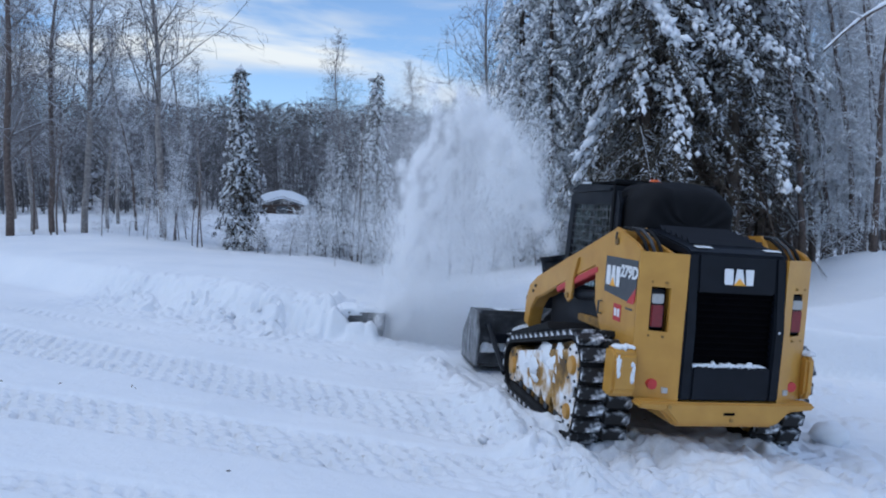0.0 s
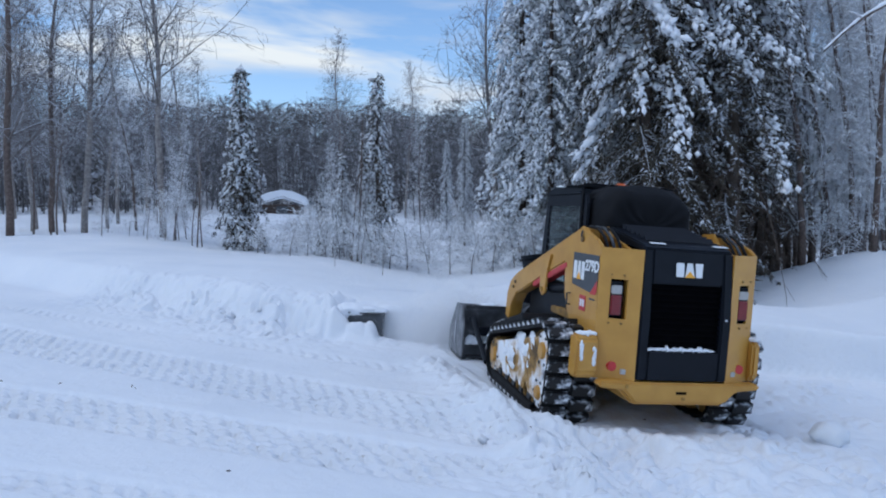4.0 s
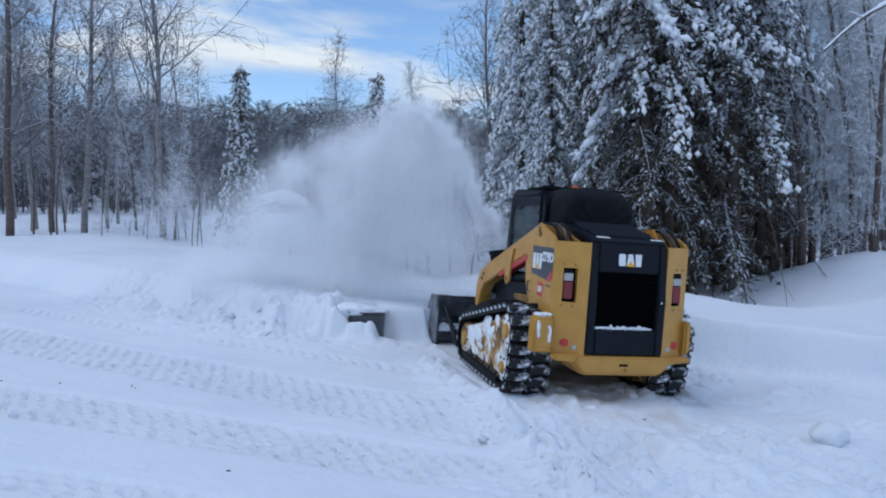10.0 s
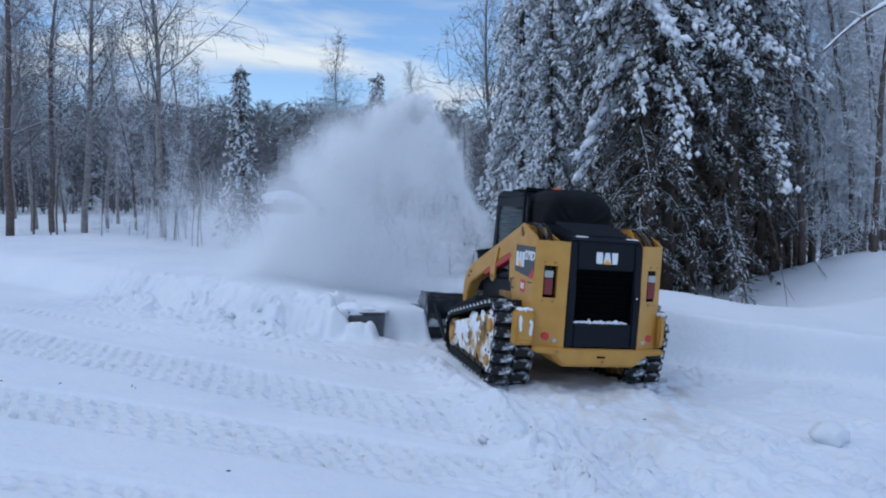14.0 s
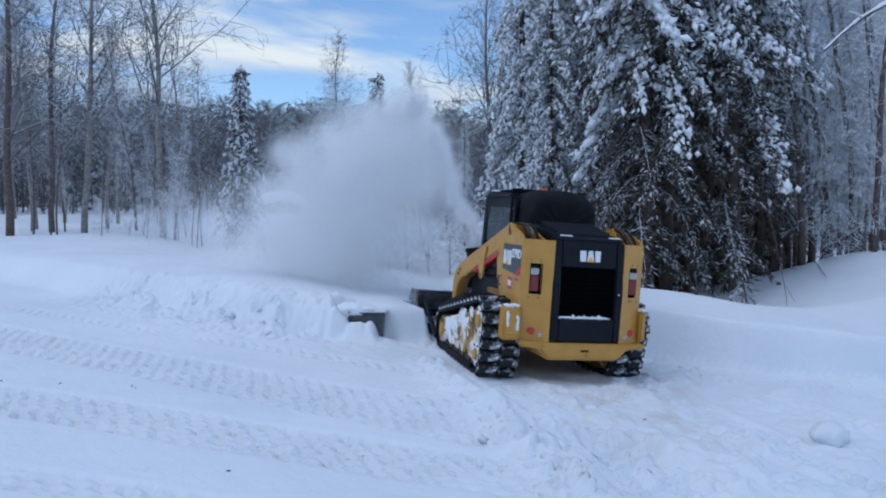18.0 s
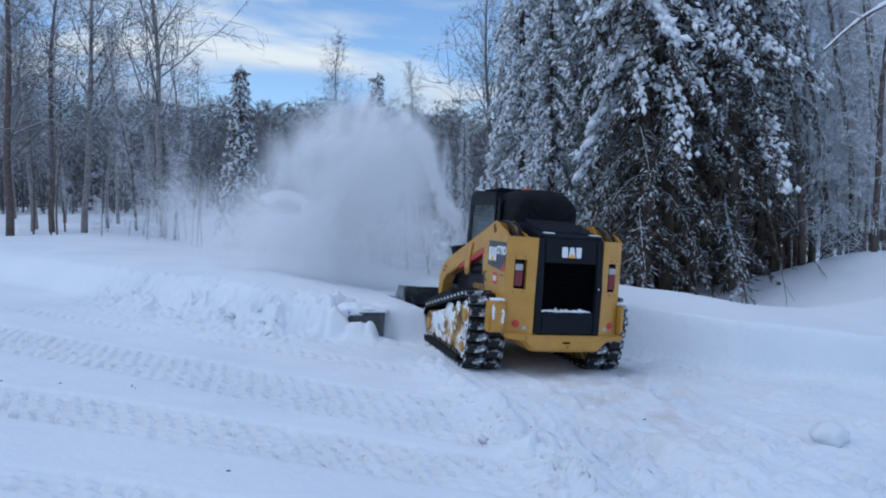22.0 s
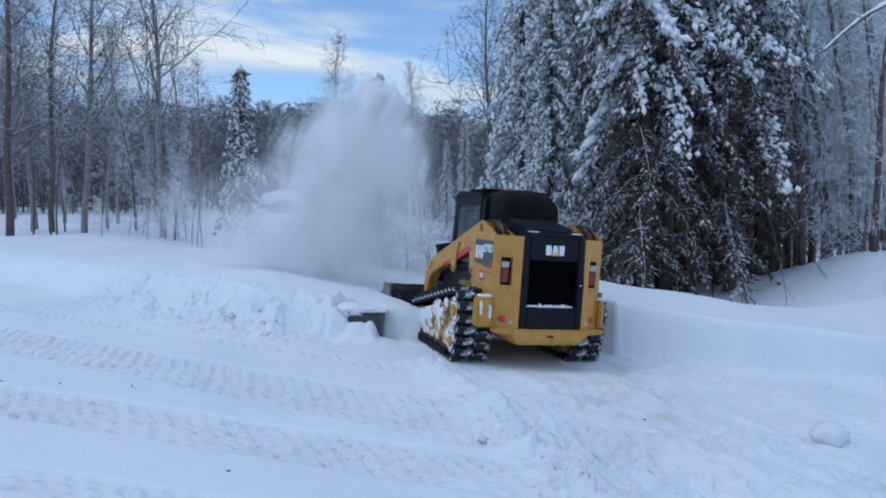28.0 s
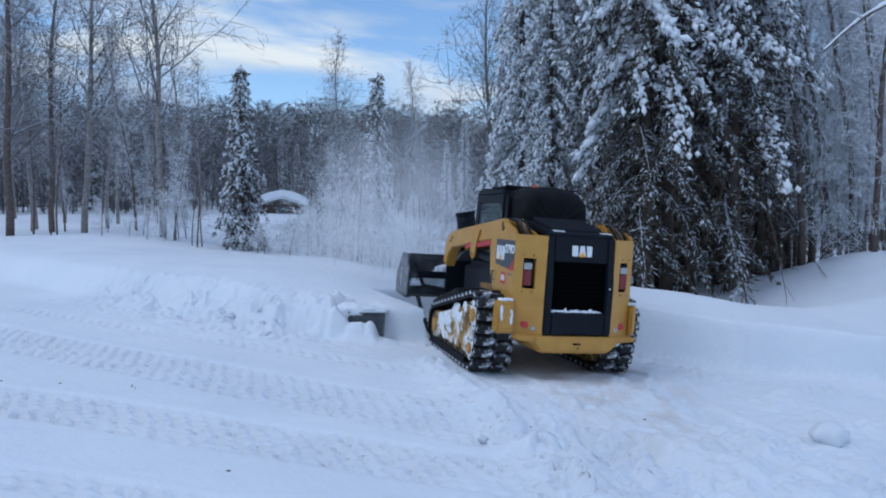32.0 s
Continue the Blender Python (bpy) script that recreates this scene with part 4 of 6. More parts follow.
def make_arms(root):
    """Both lift arms in one frame that swings about the tower pins."""
    frame_ob = part("lift_arm", Shape().tube([(-0.5, 2.28, 0.92), (0.5, 2.28, 0.92)], 0.06, 14), M["yellow"], root, "yellow lift arm frame")
    for sd in (-1, 1):
        xs = sorted((0.56 * sd, 0.70 * sd))
        beam = [(0.42, 1.66), (0.52, 1.685), (1.55, 1.36), (2.30, 1.12), (2.50, 1.02), (2.60, 0.86), (2.62, 0.60), (2.48, 0.56), (2.40, 0.78), (2.26, 0.90), (2.05, 0.96), (1.50, 1.15), (0.80, 1.37), (0.44, 1.50)]
        part("arm_beam", Shape().prism(beam, *xs), M["yellow"], frame_ob, "yellow lift arm", bevel=0.012)
        bx = sorted((0.70 * sd, 0.722 * sd))
        part("arm_bracket", Shape().prism([(1.18, 1.40), (1.46, 1.32), (1.44, 1.02), (1.36, 0.98), (1.28, 1.02), (1.26, 1.22)], *bx), M["yellow"], frame_ob, bevel=0.006)
        part("bracket_pin", Shape().tube([(0.735 * sd, 1.36, 1.045), (0.70 * sd, 1.36, 1.045)], 0.025, 10), M["yellow_dark"], frame_ob)
        part("bracket_pin", Shape().tube([(0.715 * sd, 2.30, 1.02), (0.69 * sd, 2.30, 1.02)], 0.016, 8), M["steel"], frame_ob)
        part("bracket_pin", Shape().tube([(0.715 * sd, 2.36, 0.96), (0.69 * sd, 2.36, 0.96)], 0.016, 8), M["steel"], frame_ob)
        part("arm_stay", Shape().box(-0.05, 0.05, -0.03, 0.03, 0, 0.95), M["red"], frame_ob, "red lift-arm safety stay", bevel=0.008, at=Matrix.Translation((0.66 * sd, 0.78, 1.335)) @ Euler((radians(-107), 0, 0)).to_matrix().to_4x4())
        part("lift_cylinder", Shape().tube([(0.63 * sd, 0.78, 1.12), (0.63 * sd, 1.34, 1.06)], 0.045, 12), M["black"], frame_ob)
        part("cylinder_rod", Shape().tube([(0.63 * sd, 1.34, 1.06), (0.63 * sd, 1.62, 1.03)], 0.024, 10), M["chrome"], frame_ob)
        part("arm_hose", Shape().tube([(0.60 * sd, 2.46, 1.05), (0.62 * sd, 2.62, 1.00), (0.66 * sd, 2.68, 0.85), (0.62 * sd, 2.66, 0.66), (0.5 * sd, 2.74, 0.56)], 0.014, 8), M["rubber_clean"], frame_ob, smooth=True)
        part("arm_hose", Shape().tube([(0.57 * sd, 2.44, 1.06), (0.56 * sd, 2.66, 1.02), (0.58 * sd, 2.72, 0.82), (0.55 * sd, 2.70, 0.62), (0.45 * sd, 2.76, 0.54)], 0.014, 8), M["rubber_clean"], frame_ob, smooth=True)
    return frame_ob


def make_blower(root):
    """The snow blower on the front: housing, side cheeks, augers, fan drum and chute."""
    W = 1.10
    bl = part("snow_blower", Shape().prism([(2.98, 0.04), (2.98, 0.56), (3.06, 0.61), (3.44, 0.61), (3.44, 0.585), (3.09, 0.58), (3.02, 0.53), (3.02, 0.04)], -W, W), M["steel"], root, "dark steel snow blower housing", bevel=0.008)
    for sd in (-1, 1):
        x = sorted((W * sd, (W + 0.025) * sd))
        ch = part("side_cheek", Shape().prism([(2.92, 0.02), (2.90, 0.40), (3.02, 0.635), (3.30, 0.635), (3.62, 0.30), (3.62, 0.0)], *x), M["steel_worn"], bl, "scuffed bare steel side cheek", bevel=0.006)
        part("cheek_bar", Shape().box((W + 0.027) * sd, (W + 0.038) * sd, 3.22, 3.28, 0.14, 0.42), M["chrome"], ch)
        part("auger", Shape().tube([(0.05 * sd, 3.34, 0.30), (W * sd, 3.34, 0.30)], 0.05, 10), M["steel"], bl)
        fl = Shape()
        n = 40
        for k in range(n + 1):
            a = k / n * 2 * math.pi * 3 * sd
            xx = (0.10 + (W - 0.14) * k / n) * sd
            fl.v += [(xx, 3.34 + 0.05 * math.cos(a), 0.30 + 0.05 * math.sin(a)), (xx, 3.34 + 0.22 * math.cos(a), 0.30 + 0.22 * math.sin(a)),
                     (xx + 0.012, 3.34 + 0.22 * math.cos(a), 0.30 + 0.22 * math.sin(a)), (xx + 0.012, 3.34 + 0.05 * math.cos(a), 0.30 + 0.05 * math.sin(a))]
        for k in range(n):
            p, q = k * 4, k * 4 + 4
            fl.f += [(p, p + 1, q + 1, q), (p + 2, p + 3, q + 3, q + 2), (p + 1, p + 2, q + 2, q + 1)]
        part("auger_flight", fl, M["steel"], bl)
    part("cutting_edge", Shape().box(-W, W, 3.0, 3.62, 0.005, 0.03), M["steel"], bl)
    part("fan_drum", Shape().tube([(-0.12, 2.72, 0.44), (-0.12, 3.00, 0.44)], 0.36, 22), M["steel"], bl, bevel=0.01)
    part("hitch_plate", Shape().box(-0.62, 0.62, 2.62, 2.70, 0.10, 0.60), M["black"], bl, bevel=0.015)
    part("drive_motor", Shape().tube([(-0.12, 2.45, 0.44), (-0.12, 2.72, 0.44)], 0.09, 12), M["black"], bl)
    part("rear_brace", Shape().tube([(-1.02, 2.95, 0.50), (-0.90, 2.82, 0.20), (-0.62, 2.68, 0.16)], 0.028, 8), M["black"], bl)
    part("rear_brace", Shape().tube([(1.02, 2.95, 0.50), (0.90, 2.82, 0.20), (0.62, 2.68, 0.16)], 0.028, 8), M["black"], bl)
    part("top_rib", Shape().box(-W + 0.02, W - 0.02, 2.985, 3.02, 0.60, 0.645), M["steel"], bl, bevel=0.005)
    part("mount_beam", Shape().box(-0.98, 0.98, 2.84, 2.92, 0.30, 0.40), M["black"], bl, bevel=0.01)
    part("skid_shoe", Shape().box(-W - 0.03, -W + 0.05, 2.95, 3.5, -0.005, 0.03), M["steel"], bl, bevel=0.006)
    chute = part("chute", Shape().tube([(-0.25, 2.92, 0.70), (-0.26, 2.93, 1.00), (-0.275, 2.94, 1.14), (-0.295, 2.95, 1.26)], [0.15, 0.145, 0.14, 0.14], 18), M["black"], bl, "black blower chute", smooth=True)
    part("chute_base", Shape().tube([(-0.25, 2.92, 0.62), (-0.25, 2.92, 0.72)], 0.18, 18), M["steel"], chute, bevel=0.008)
    part("chute_lip", Shape().tube([(-0.294, 2.949, 1.255), (-0.302, 2.953, 1.30)], 0.152, 18), M["black"], chute)
    sn = Shape()
    rnd = random.Random(21)
    for k in range(70):
        x, a = rnd.uniform(-0.50, 0.6), rnd.random()
        sn.lump((x, 2.74 + 0.22 * a, 0.30 + 0.26 * a + 0.10 * max(0, 0.3 - abs(x + 0.55))), (rnd.uniform(0.06, 0.13), rnd.uniform(0.05, 0.08), rnd.uniform(0.025, 0.05)), seed=k, rough=0.3)
    for k in range(150):
        x = rnd.uniform(-1.04, -0.45)
        top = 0.26 + 0.30 * max(0.0, (x + 0.95) / 0.5)
        z = rnd.uniform(0.20, top)
        sn.lump((x, 2.985 - 0.35 * (top - z), z), (rnd.uniform(0.03, 0.06), 0.03, rnd.uniform(0.02, 0.045)), seed=k + 200, rough=0.3)
    for k in range(24):
        sn.lump((rnd.uniform(-1.05, 1.0), rnd.uniform(3.05, 3.4), 0.612), (rnd.uniform(0.04, 0.12), rnd.uniform(0.04, 0.09), rnd.uniform(0.008, 0.018)), seed=k + 90, rough=0.3)
    part("caught_snow", sn, M["soft_snow"], bl, "loose snow lying on the blower", smooth=True)["kind"] = "stuff"
    return bl


TREADS = []


def make_loader():
    root = new("track_loader")
    tagged(root, "yellow and black compact track loader with a snow blower", "track loader")
    make_body(root)
    make_cab(root)
    for sd in (-1, 1):
        make_undercarriage(root, sd, TREADS)
    return root, make_arms(root), make_blower(root)


LOADER, ARM, BLOWER = make_loader()


# ---- trees ----
def sticks(segs, sides=3):
    """Tapered sticks from rows of x0 y0 z0 x1 y1 z1 r0 r1, as quads."""
    s = np.asarray(segs, float)
    a, b, r0, r1 = s[:, 0:3], s[:, 3:6], s[:, 6], s[:, 7]
    d = b - a
    d /= np.linalg.norm(d, axis=1, keepdims=True) + 1e-9
    ref = np.where(np.abs(d[:, 2:3]) < 0.9, np.array([[0.1, 0.2, 0.97]]), np.array([[1.0, 0, 0]]))
    u = np.cross(d, ref)
    u /= np.linalg.norm(u, axis=1, keepdims=True)
    w = np.cross(d, u)
    rings = []
    for p, r in ((a, r0), (b, r1)):
        for j in range(sides):
            t = 2 * math.pi * j / sides
            rings.append(p + (u * math.cos(t) + w * math.sin(t)) * r[:, None])
    v = np.stack(rings, 1).reshape(-1, 3)
    k = (np.arange(len(s)) * 2 * sides)[:, None]
    f = [np.concatenate([k + j, k + (j + 1) % sides, k + sides + (j + 1) % sides, k + sides + j], 1) for j in range(sides)]
    return v, np.concatenate(f)


def ribbons(segs, seed):
    """The finest twigs as narrow strips."""
    s, rng = np.asarray(segs, float), np.random.default_rng(seed)
    a, b = s[:, 0:3], s[:, 3:6]
    w = np.cross(b - a, rng.normal(0, 1, a.shape))
    w /= np.linalg.norm(w, axis=1, keepdims=True) + 1e-9
    v = np.stack([a - w * s[:, 6:7], a + w * s[:, 6:7], b + w * s[:, 7:8], b - w * s[:, 7:8]], 1).reshape(-1, 3)
    return v, np.arange(len(v)).reshape(-1, 4)


def unit(v):
    return v / (np.linalg.norm(v) + 1e-9)


def bare_segments(seed, h, r, first=0.35, limbs=22, fork=0.5, up=0.25, twig=3, reach=0.42, lean=0.0, thin=0.0035, bushy=2, stout=0.45):
    """A leafless tree: trunk and branch segments."""
    rng = np.random.default_rng(seed)
    trunk, crown = [], []
    p, d, n = np.zeros(3), unit(np.array([lean, 0.3 * lean, 1.0])), 14
    pts = [p]
    for i in range(n):
        d = unit(d + rng.normal(0, 0.045, 3) * np.array([1, 1, 0.2]) + np.array([0, 0, 0.05]))
        pts.append(pts[-1] + d * h / n)
    pts = np.array(pts)
    rad = lambda t: r * (1 - t) ** 0.85 + 0.006
    for i in range(n):
        trunk.append((*pts[i], *pts[i + 1], rad(i / n), rad((i + 1) / n)))

    def branch(p, d, length, rr, level):
        m = 4 if level < 2 else (3 if level < twig else 2)
        q, dd = p, d
        for i in range(m):
            dd = unit(dd + rng.normal(0, 0.16, 3) + np.array([0, 0, up * 0.35 if level < 2 else -0.10]))
            e = q + dd * length / m
            a, b = max(rr * (1 - i / m), thin), max(rr * (1 - (i + 1) / m), thin * 0.8)
            crown.append((*q, *e, a, b))
            if level < twig:
                for _ in range(bushy if level == 1 else 2):
                    if rng.random() < 0.85:
                        side = unit(np.cross(dd, rng.normal(0, 1, 3)))
                        branch(q + (e - q) * rng.random(), unit(dd * 0.75 + side * rng.uniform(0.5, 0.95)), length * rng.uniform(0.36, 0.6), max(rr * 0.42, thin), level + 1)
            q = e

    for k in range(limbs):
        t = first + (0.97 - first) * (k + rng.random()) / limbs
        i = min(int(t * n), n - 1)
        p = pts[i] + (pts[i + 1] - pts[i]) * (t * n - i)
        az = k * 2.4 + rng.normal(0, 0.4)
        rise = up + fork * rng.random() + 0.3 * t
        d = unit(np.array([math.cos(az), math.sin(az), rise]))
        branch(p, d, h * reach * (1.05 - t) * rng.uniform(0.7, 1.2) + 0.25, rad(t) * stout, 1)
    return trunk, crown


def bare_tree(name, label, seed, h, r, bark, crown_mat, **kw):
    trunk, crown = bare_segments(seed, h, r, **kw)
    root = new(name)
    tagged(root, label, "bare tree")
    pts = [t[0:3] for t in trunk] + [trunk[-1][3:6]]
    part("trunk", Shape().tube(pts, [t[6] for t in trunk] + [trunk[-1][7]], 9), M[bark], root, smooth=True)
    thin = kw.get("thin", 0.0035) * 1.02
    v, f = sticks([q for q in crown if q[6] > thin], 3)
    v2, f2 = ribbons([q for q in crown if q[6] <= thin], seed)
    v, f = np.concatenate([v, v2]), np.concatenate([f, f2 + len(v)])
    c = part("crown", raw_mesh("crown", v, f, M[crown_mat], True), None, root, "rimed bare branches and twigs")
    c["kind"] = "stuff"
    return root


OCT_F = np.array([(0, 2, 4), (2, 1, 4), (1, 3, 4), (3, 0, 4), (2, 0, 5), (1, 2, 5), (3, 1, 5), (0, 3, 5)])


def nuggets(c, axis, size, rng):
    """Small uneven lumps of snow: centres, long axes, (long, wide, high)."""
    c, axis, size = np.asarray(c), np.asarray(axis), np.asarray(size)
    up = np.array([[0, 0, 1.0]])
    side = np.cross(axis, up)
    side /= np.linalg.norm(side, axis=1, keepdims=True) + 1e-9
    n = np.cross(side, axis)
    v = []
    for i, (e, s) in enumerate(((axis, 1), (axis, -1), (side, 1), (side, -1), (n, 1), (n, -0.5))):
        k = (0, 0, 1, 1, 2, 2)[i]
        v.append(c + e * (s * size[:, k] * rng.uniform(0.75, 1.25, len(c)))[:, None])
    v = np.stack(v, 1).reshape(-1, 3)
    f = (OCT_F[None] + (np.arange(len(c)) * 6)[:, None, None]).reshape(-1, 3)
    return v, f


def spruce(name, label, seed, h, reach, trunk_r, boughs, bottom=0.08, droop=0.35, snow=0.35, lump=1.0, needles="needles", dead=0.0, twig_step=0.13, power=0.75, width=0.055, bare=0.0, heavy=0.3, laden=()):
    rng = np.random.default_rng(seed)
    root = new(name)
    tagged(root, label, "spruce tree")
    pts = [(0.02 * math.sin(i * 1.7), 0.02 * math.cos(i * 1.3), h * i / 12) for i in range(13)]
    part("trunk", Shape().tube(pts, [trunk_r * (1 - i / 12) ** 0.9 + 0.008 for i in range(13)], 9), M["bark"], root, smooth=True)
    limbs, tri_v, snow_c, snow_a, snow_s, dead_l = [], [], [], [], [], []
    for k in range(boughs + len(laden)):
        t = bottom + (0.985 - bottom) * ((k + rng.random()) / boughs) ** 0.95
        az = k * 2.39996 + rng.normal(0, 0.25)
        L = reach * (1 - t) ** power * rng.uniform(0.72, 1.12) + 0.05 * reach
        out = np.array([math.cos(az), math.sin(az), 0])
        is_dead = t < dead and rng.random() < 0.94
        thick = 1.0
        if k >= boughs:
            t, az, L, fall = laden[k - boughs]
            out, is_dead, thick = np.array([math.cos(az), math.sin(az), 0]), False, 1.6
        m = 6
        path = []
        lift = 0.18 * (t > 0.75) + 0.05
        dr = droop * rng.uniform(0.7, 1.3) * (1.25 - 0.6 * t)
        for i in range(m + 1):
            s = i / m
            z = h * t + L * (lift * s - dr * s * s * 1.6 + 0.22 * dr * s ** 4)
            wob = np.cross(out, (0, 0, 1)) * 0.07 * L * math.sin(s * 3 + k)
            path.append(out * L * s + wob + np.array([0, 0, z]))
        path = np.array(path)
        if k >= boughs:
            path[:, 2] = h * t - fall * np.linspace(0, 1, m + 1) ** 1.4
        r0 = 0.008 + 0.012 * L / reach
        for i in range(m):
            (dead_l if is_dead else limbs).append((*path[i], *path[i + 1], r0 * (1 - i / m) + 0.003, r0 * (1 - (i + 1) / m) + 0.003))
        steps = max(3, int(L / twig_step))
        for q in range(steps):
            s = 0.10 + 0.90 * (q + rng.random()) / steps
            i = min(int(s * m), m - 1)
            p = path[i] + (path[i + 1] - path[i]) * (s * m - i)
            d = unit(path[i + 1] - path[i])
            for sg in (-1, 1, 0):
                lat = unit(np.cross(d, (0, 0, 1)))
                tl = (0.14 + 0.26 * L * (1.05 - s) * 0.8 + 0.05) * rng.uniform(0.6, 1.2)
                tl = min(tl, 0.62)
                if sg:
                    e = unit(d * 0.75 + lat * sg * rng.uniform(0.5, 0.95) + np.array([0, 0, -rng.uniform(0.1, 0.75)]))
                else:
                    e = unit(d * 0.4 + rng.normal(0, 0.25, 3) + np.array([0, 0, -0.9]))
                    tl *= 0.75
                if is_dead:
                    if rng.random() < 0.45:
                        dead_l.append((*p, *(p + e * tl * 1.2), 0.004, 0.002))
                    continue
                # a needle spray
                w1 = unit(np.cross(e, rng.normal(0, 1, 3)))
                w2 = np.cross(e, w1)
                wd = width * rng.uniform(0.7, 1.25)
                mid = p + e * tl * 0.45
                # short slivers all along it, every way round
                for j in range(7):
                    a = p + e * tl * (j + 0.6 * rng.random()) / 7.5
                    g = unit(e + (w1 * rng.normal() + w2 * rng.normal()) * 0.55)
                    wv = unit(np.cross(g, rng.normal(0, 1, 3))) * wd * 0.55
                    tri_v += [a - wv, a + wv, a + g * min(0.42 * tl, 0.17)]
                shelter = min(1.0, 0.06 + max(0.0, t - bare) / 0.12) if bare else 1.0
                if rng.random() < shelter * snow * (0.4 + 0.9 * s) * (0.55 + 0.6 * t) and sg != 0 or (sg == 0 and rng.random() < shelter * snow * 0.5):
                    b = 0.029 * lump * rng.uniform(0.5, 1.5)
                    snow_c.append(p + e * tl * rng.uniform(0.2, 0.8) + np.array([0, 0, 0.02]) + rng.normal(0, 0.015, 3))
                    snow_a.append(unit(e + rng.normal(0, 0.25, 3)))
                    snow_s.append((b * 2.0, b * 0.95, b * 0.75))
        # some boughs carry a thick uneven ridge of snow
        if not is_dead and (k >= boughs or rng.random() < heavy * min(1.0, max(0.0, t - bare) / 0.10 + (0.03 if bare else 1.0))):
            s0, s1 = (0.12, 1.0) if k >= boughs else (rng.uniform(0.15, 0.45), rng.uniform(0.8, 1.0))
            for q in range(int(max(5, L * (s1 - s0) / (0.017 / thick)))):
                s = s0 + (s1 - s0) * rng.random()
                i = min(int(s * m), m - 1)
                p = path[i] + (path[i + 1] - path[i]) * (s * m - i)
                b = rng.uniform(0.018, 0.056) * min(1.3, 0.6 + 0.5 * L) * thick
                snow_c.append(p + np.array([rng.normal(0, 0.05 * L + 0.02), rng.normal(0, 0.05 * L + 0.02), 0.03 + 0.02 * rng.random()]))
                snow_a.append(unit(path[i + 1] - path[i] + rng.normal(0, 0.15, 3)))
                snow_s.append((b * 1.7, b * 1.05, b * 0.75))
    v, f = sticks(limbs, 3)
    part("bough_mass", raw_mesh("boughs", v, f, M["bark"], True), None, root)["kind"] = "stuff"
    tv = np.array(tri_v)
    part("needle_mass", raw_mesh("needles", tv, np.arange(len(tv)).reshape(-1, 3), M[needles]), None, root, "dark drooping needle sprays")["kind"] = "stuff"
    if dead_l:
        v, f = sticks(dead_l, 3)
        part("dead_twig_mass", raw_mesh("dead_twigs", v, f, M["dead"], True), None, root, "dry brown lower twigs")["kind"] = "stuff"
    if snow_c:
        v, f = nuggets(snow_c, snow_a, snow_s, rng)
        part("snow_load", raw_mesh("snow_load", v, f, M["soft_snow"], True), None, root, "clumps of snow on the boughs")["kind"] = "stuff"
    return root


def put(proto, x, y, scale=1.0, turn=0.0, sink=0.03, first=False, label=""):
    """Stands a tree, or a copy of it, on the snow."""
    m = Matrix.Translation((x, y, ground_z(x, y) - sink)) @ pose(0, 0, 0, 0, 0, turn) @ Matrix.Scale(scale, 4)
    if first:
        proto.matrix_basis = m
        ob = proto
    else:
        ob = copy_thing(proto, m)
    if label:
        ob["label"] = label
    return ob


def at_px(k, d):
    """A place on the ray k (sideways per metre of depth) at the depth d."""
    return k * d, d


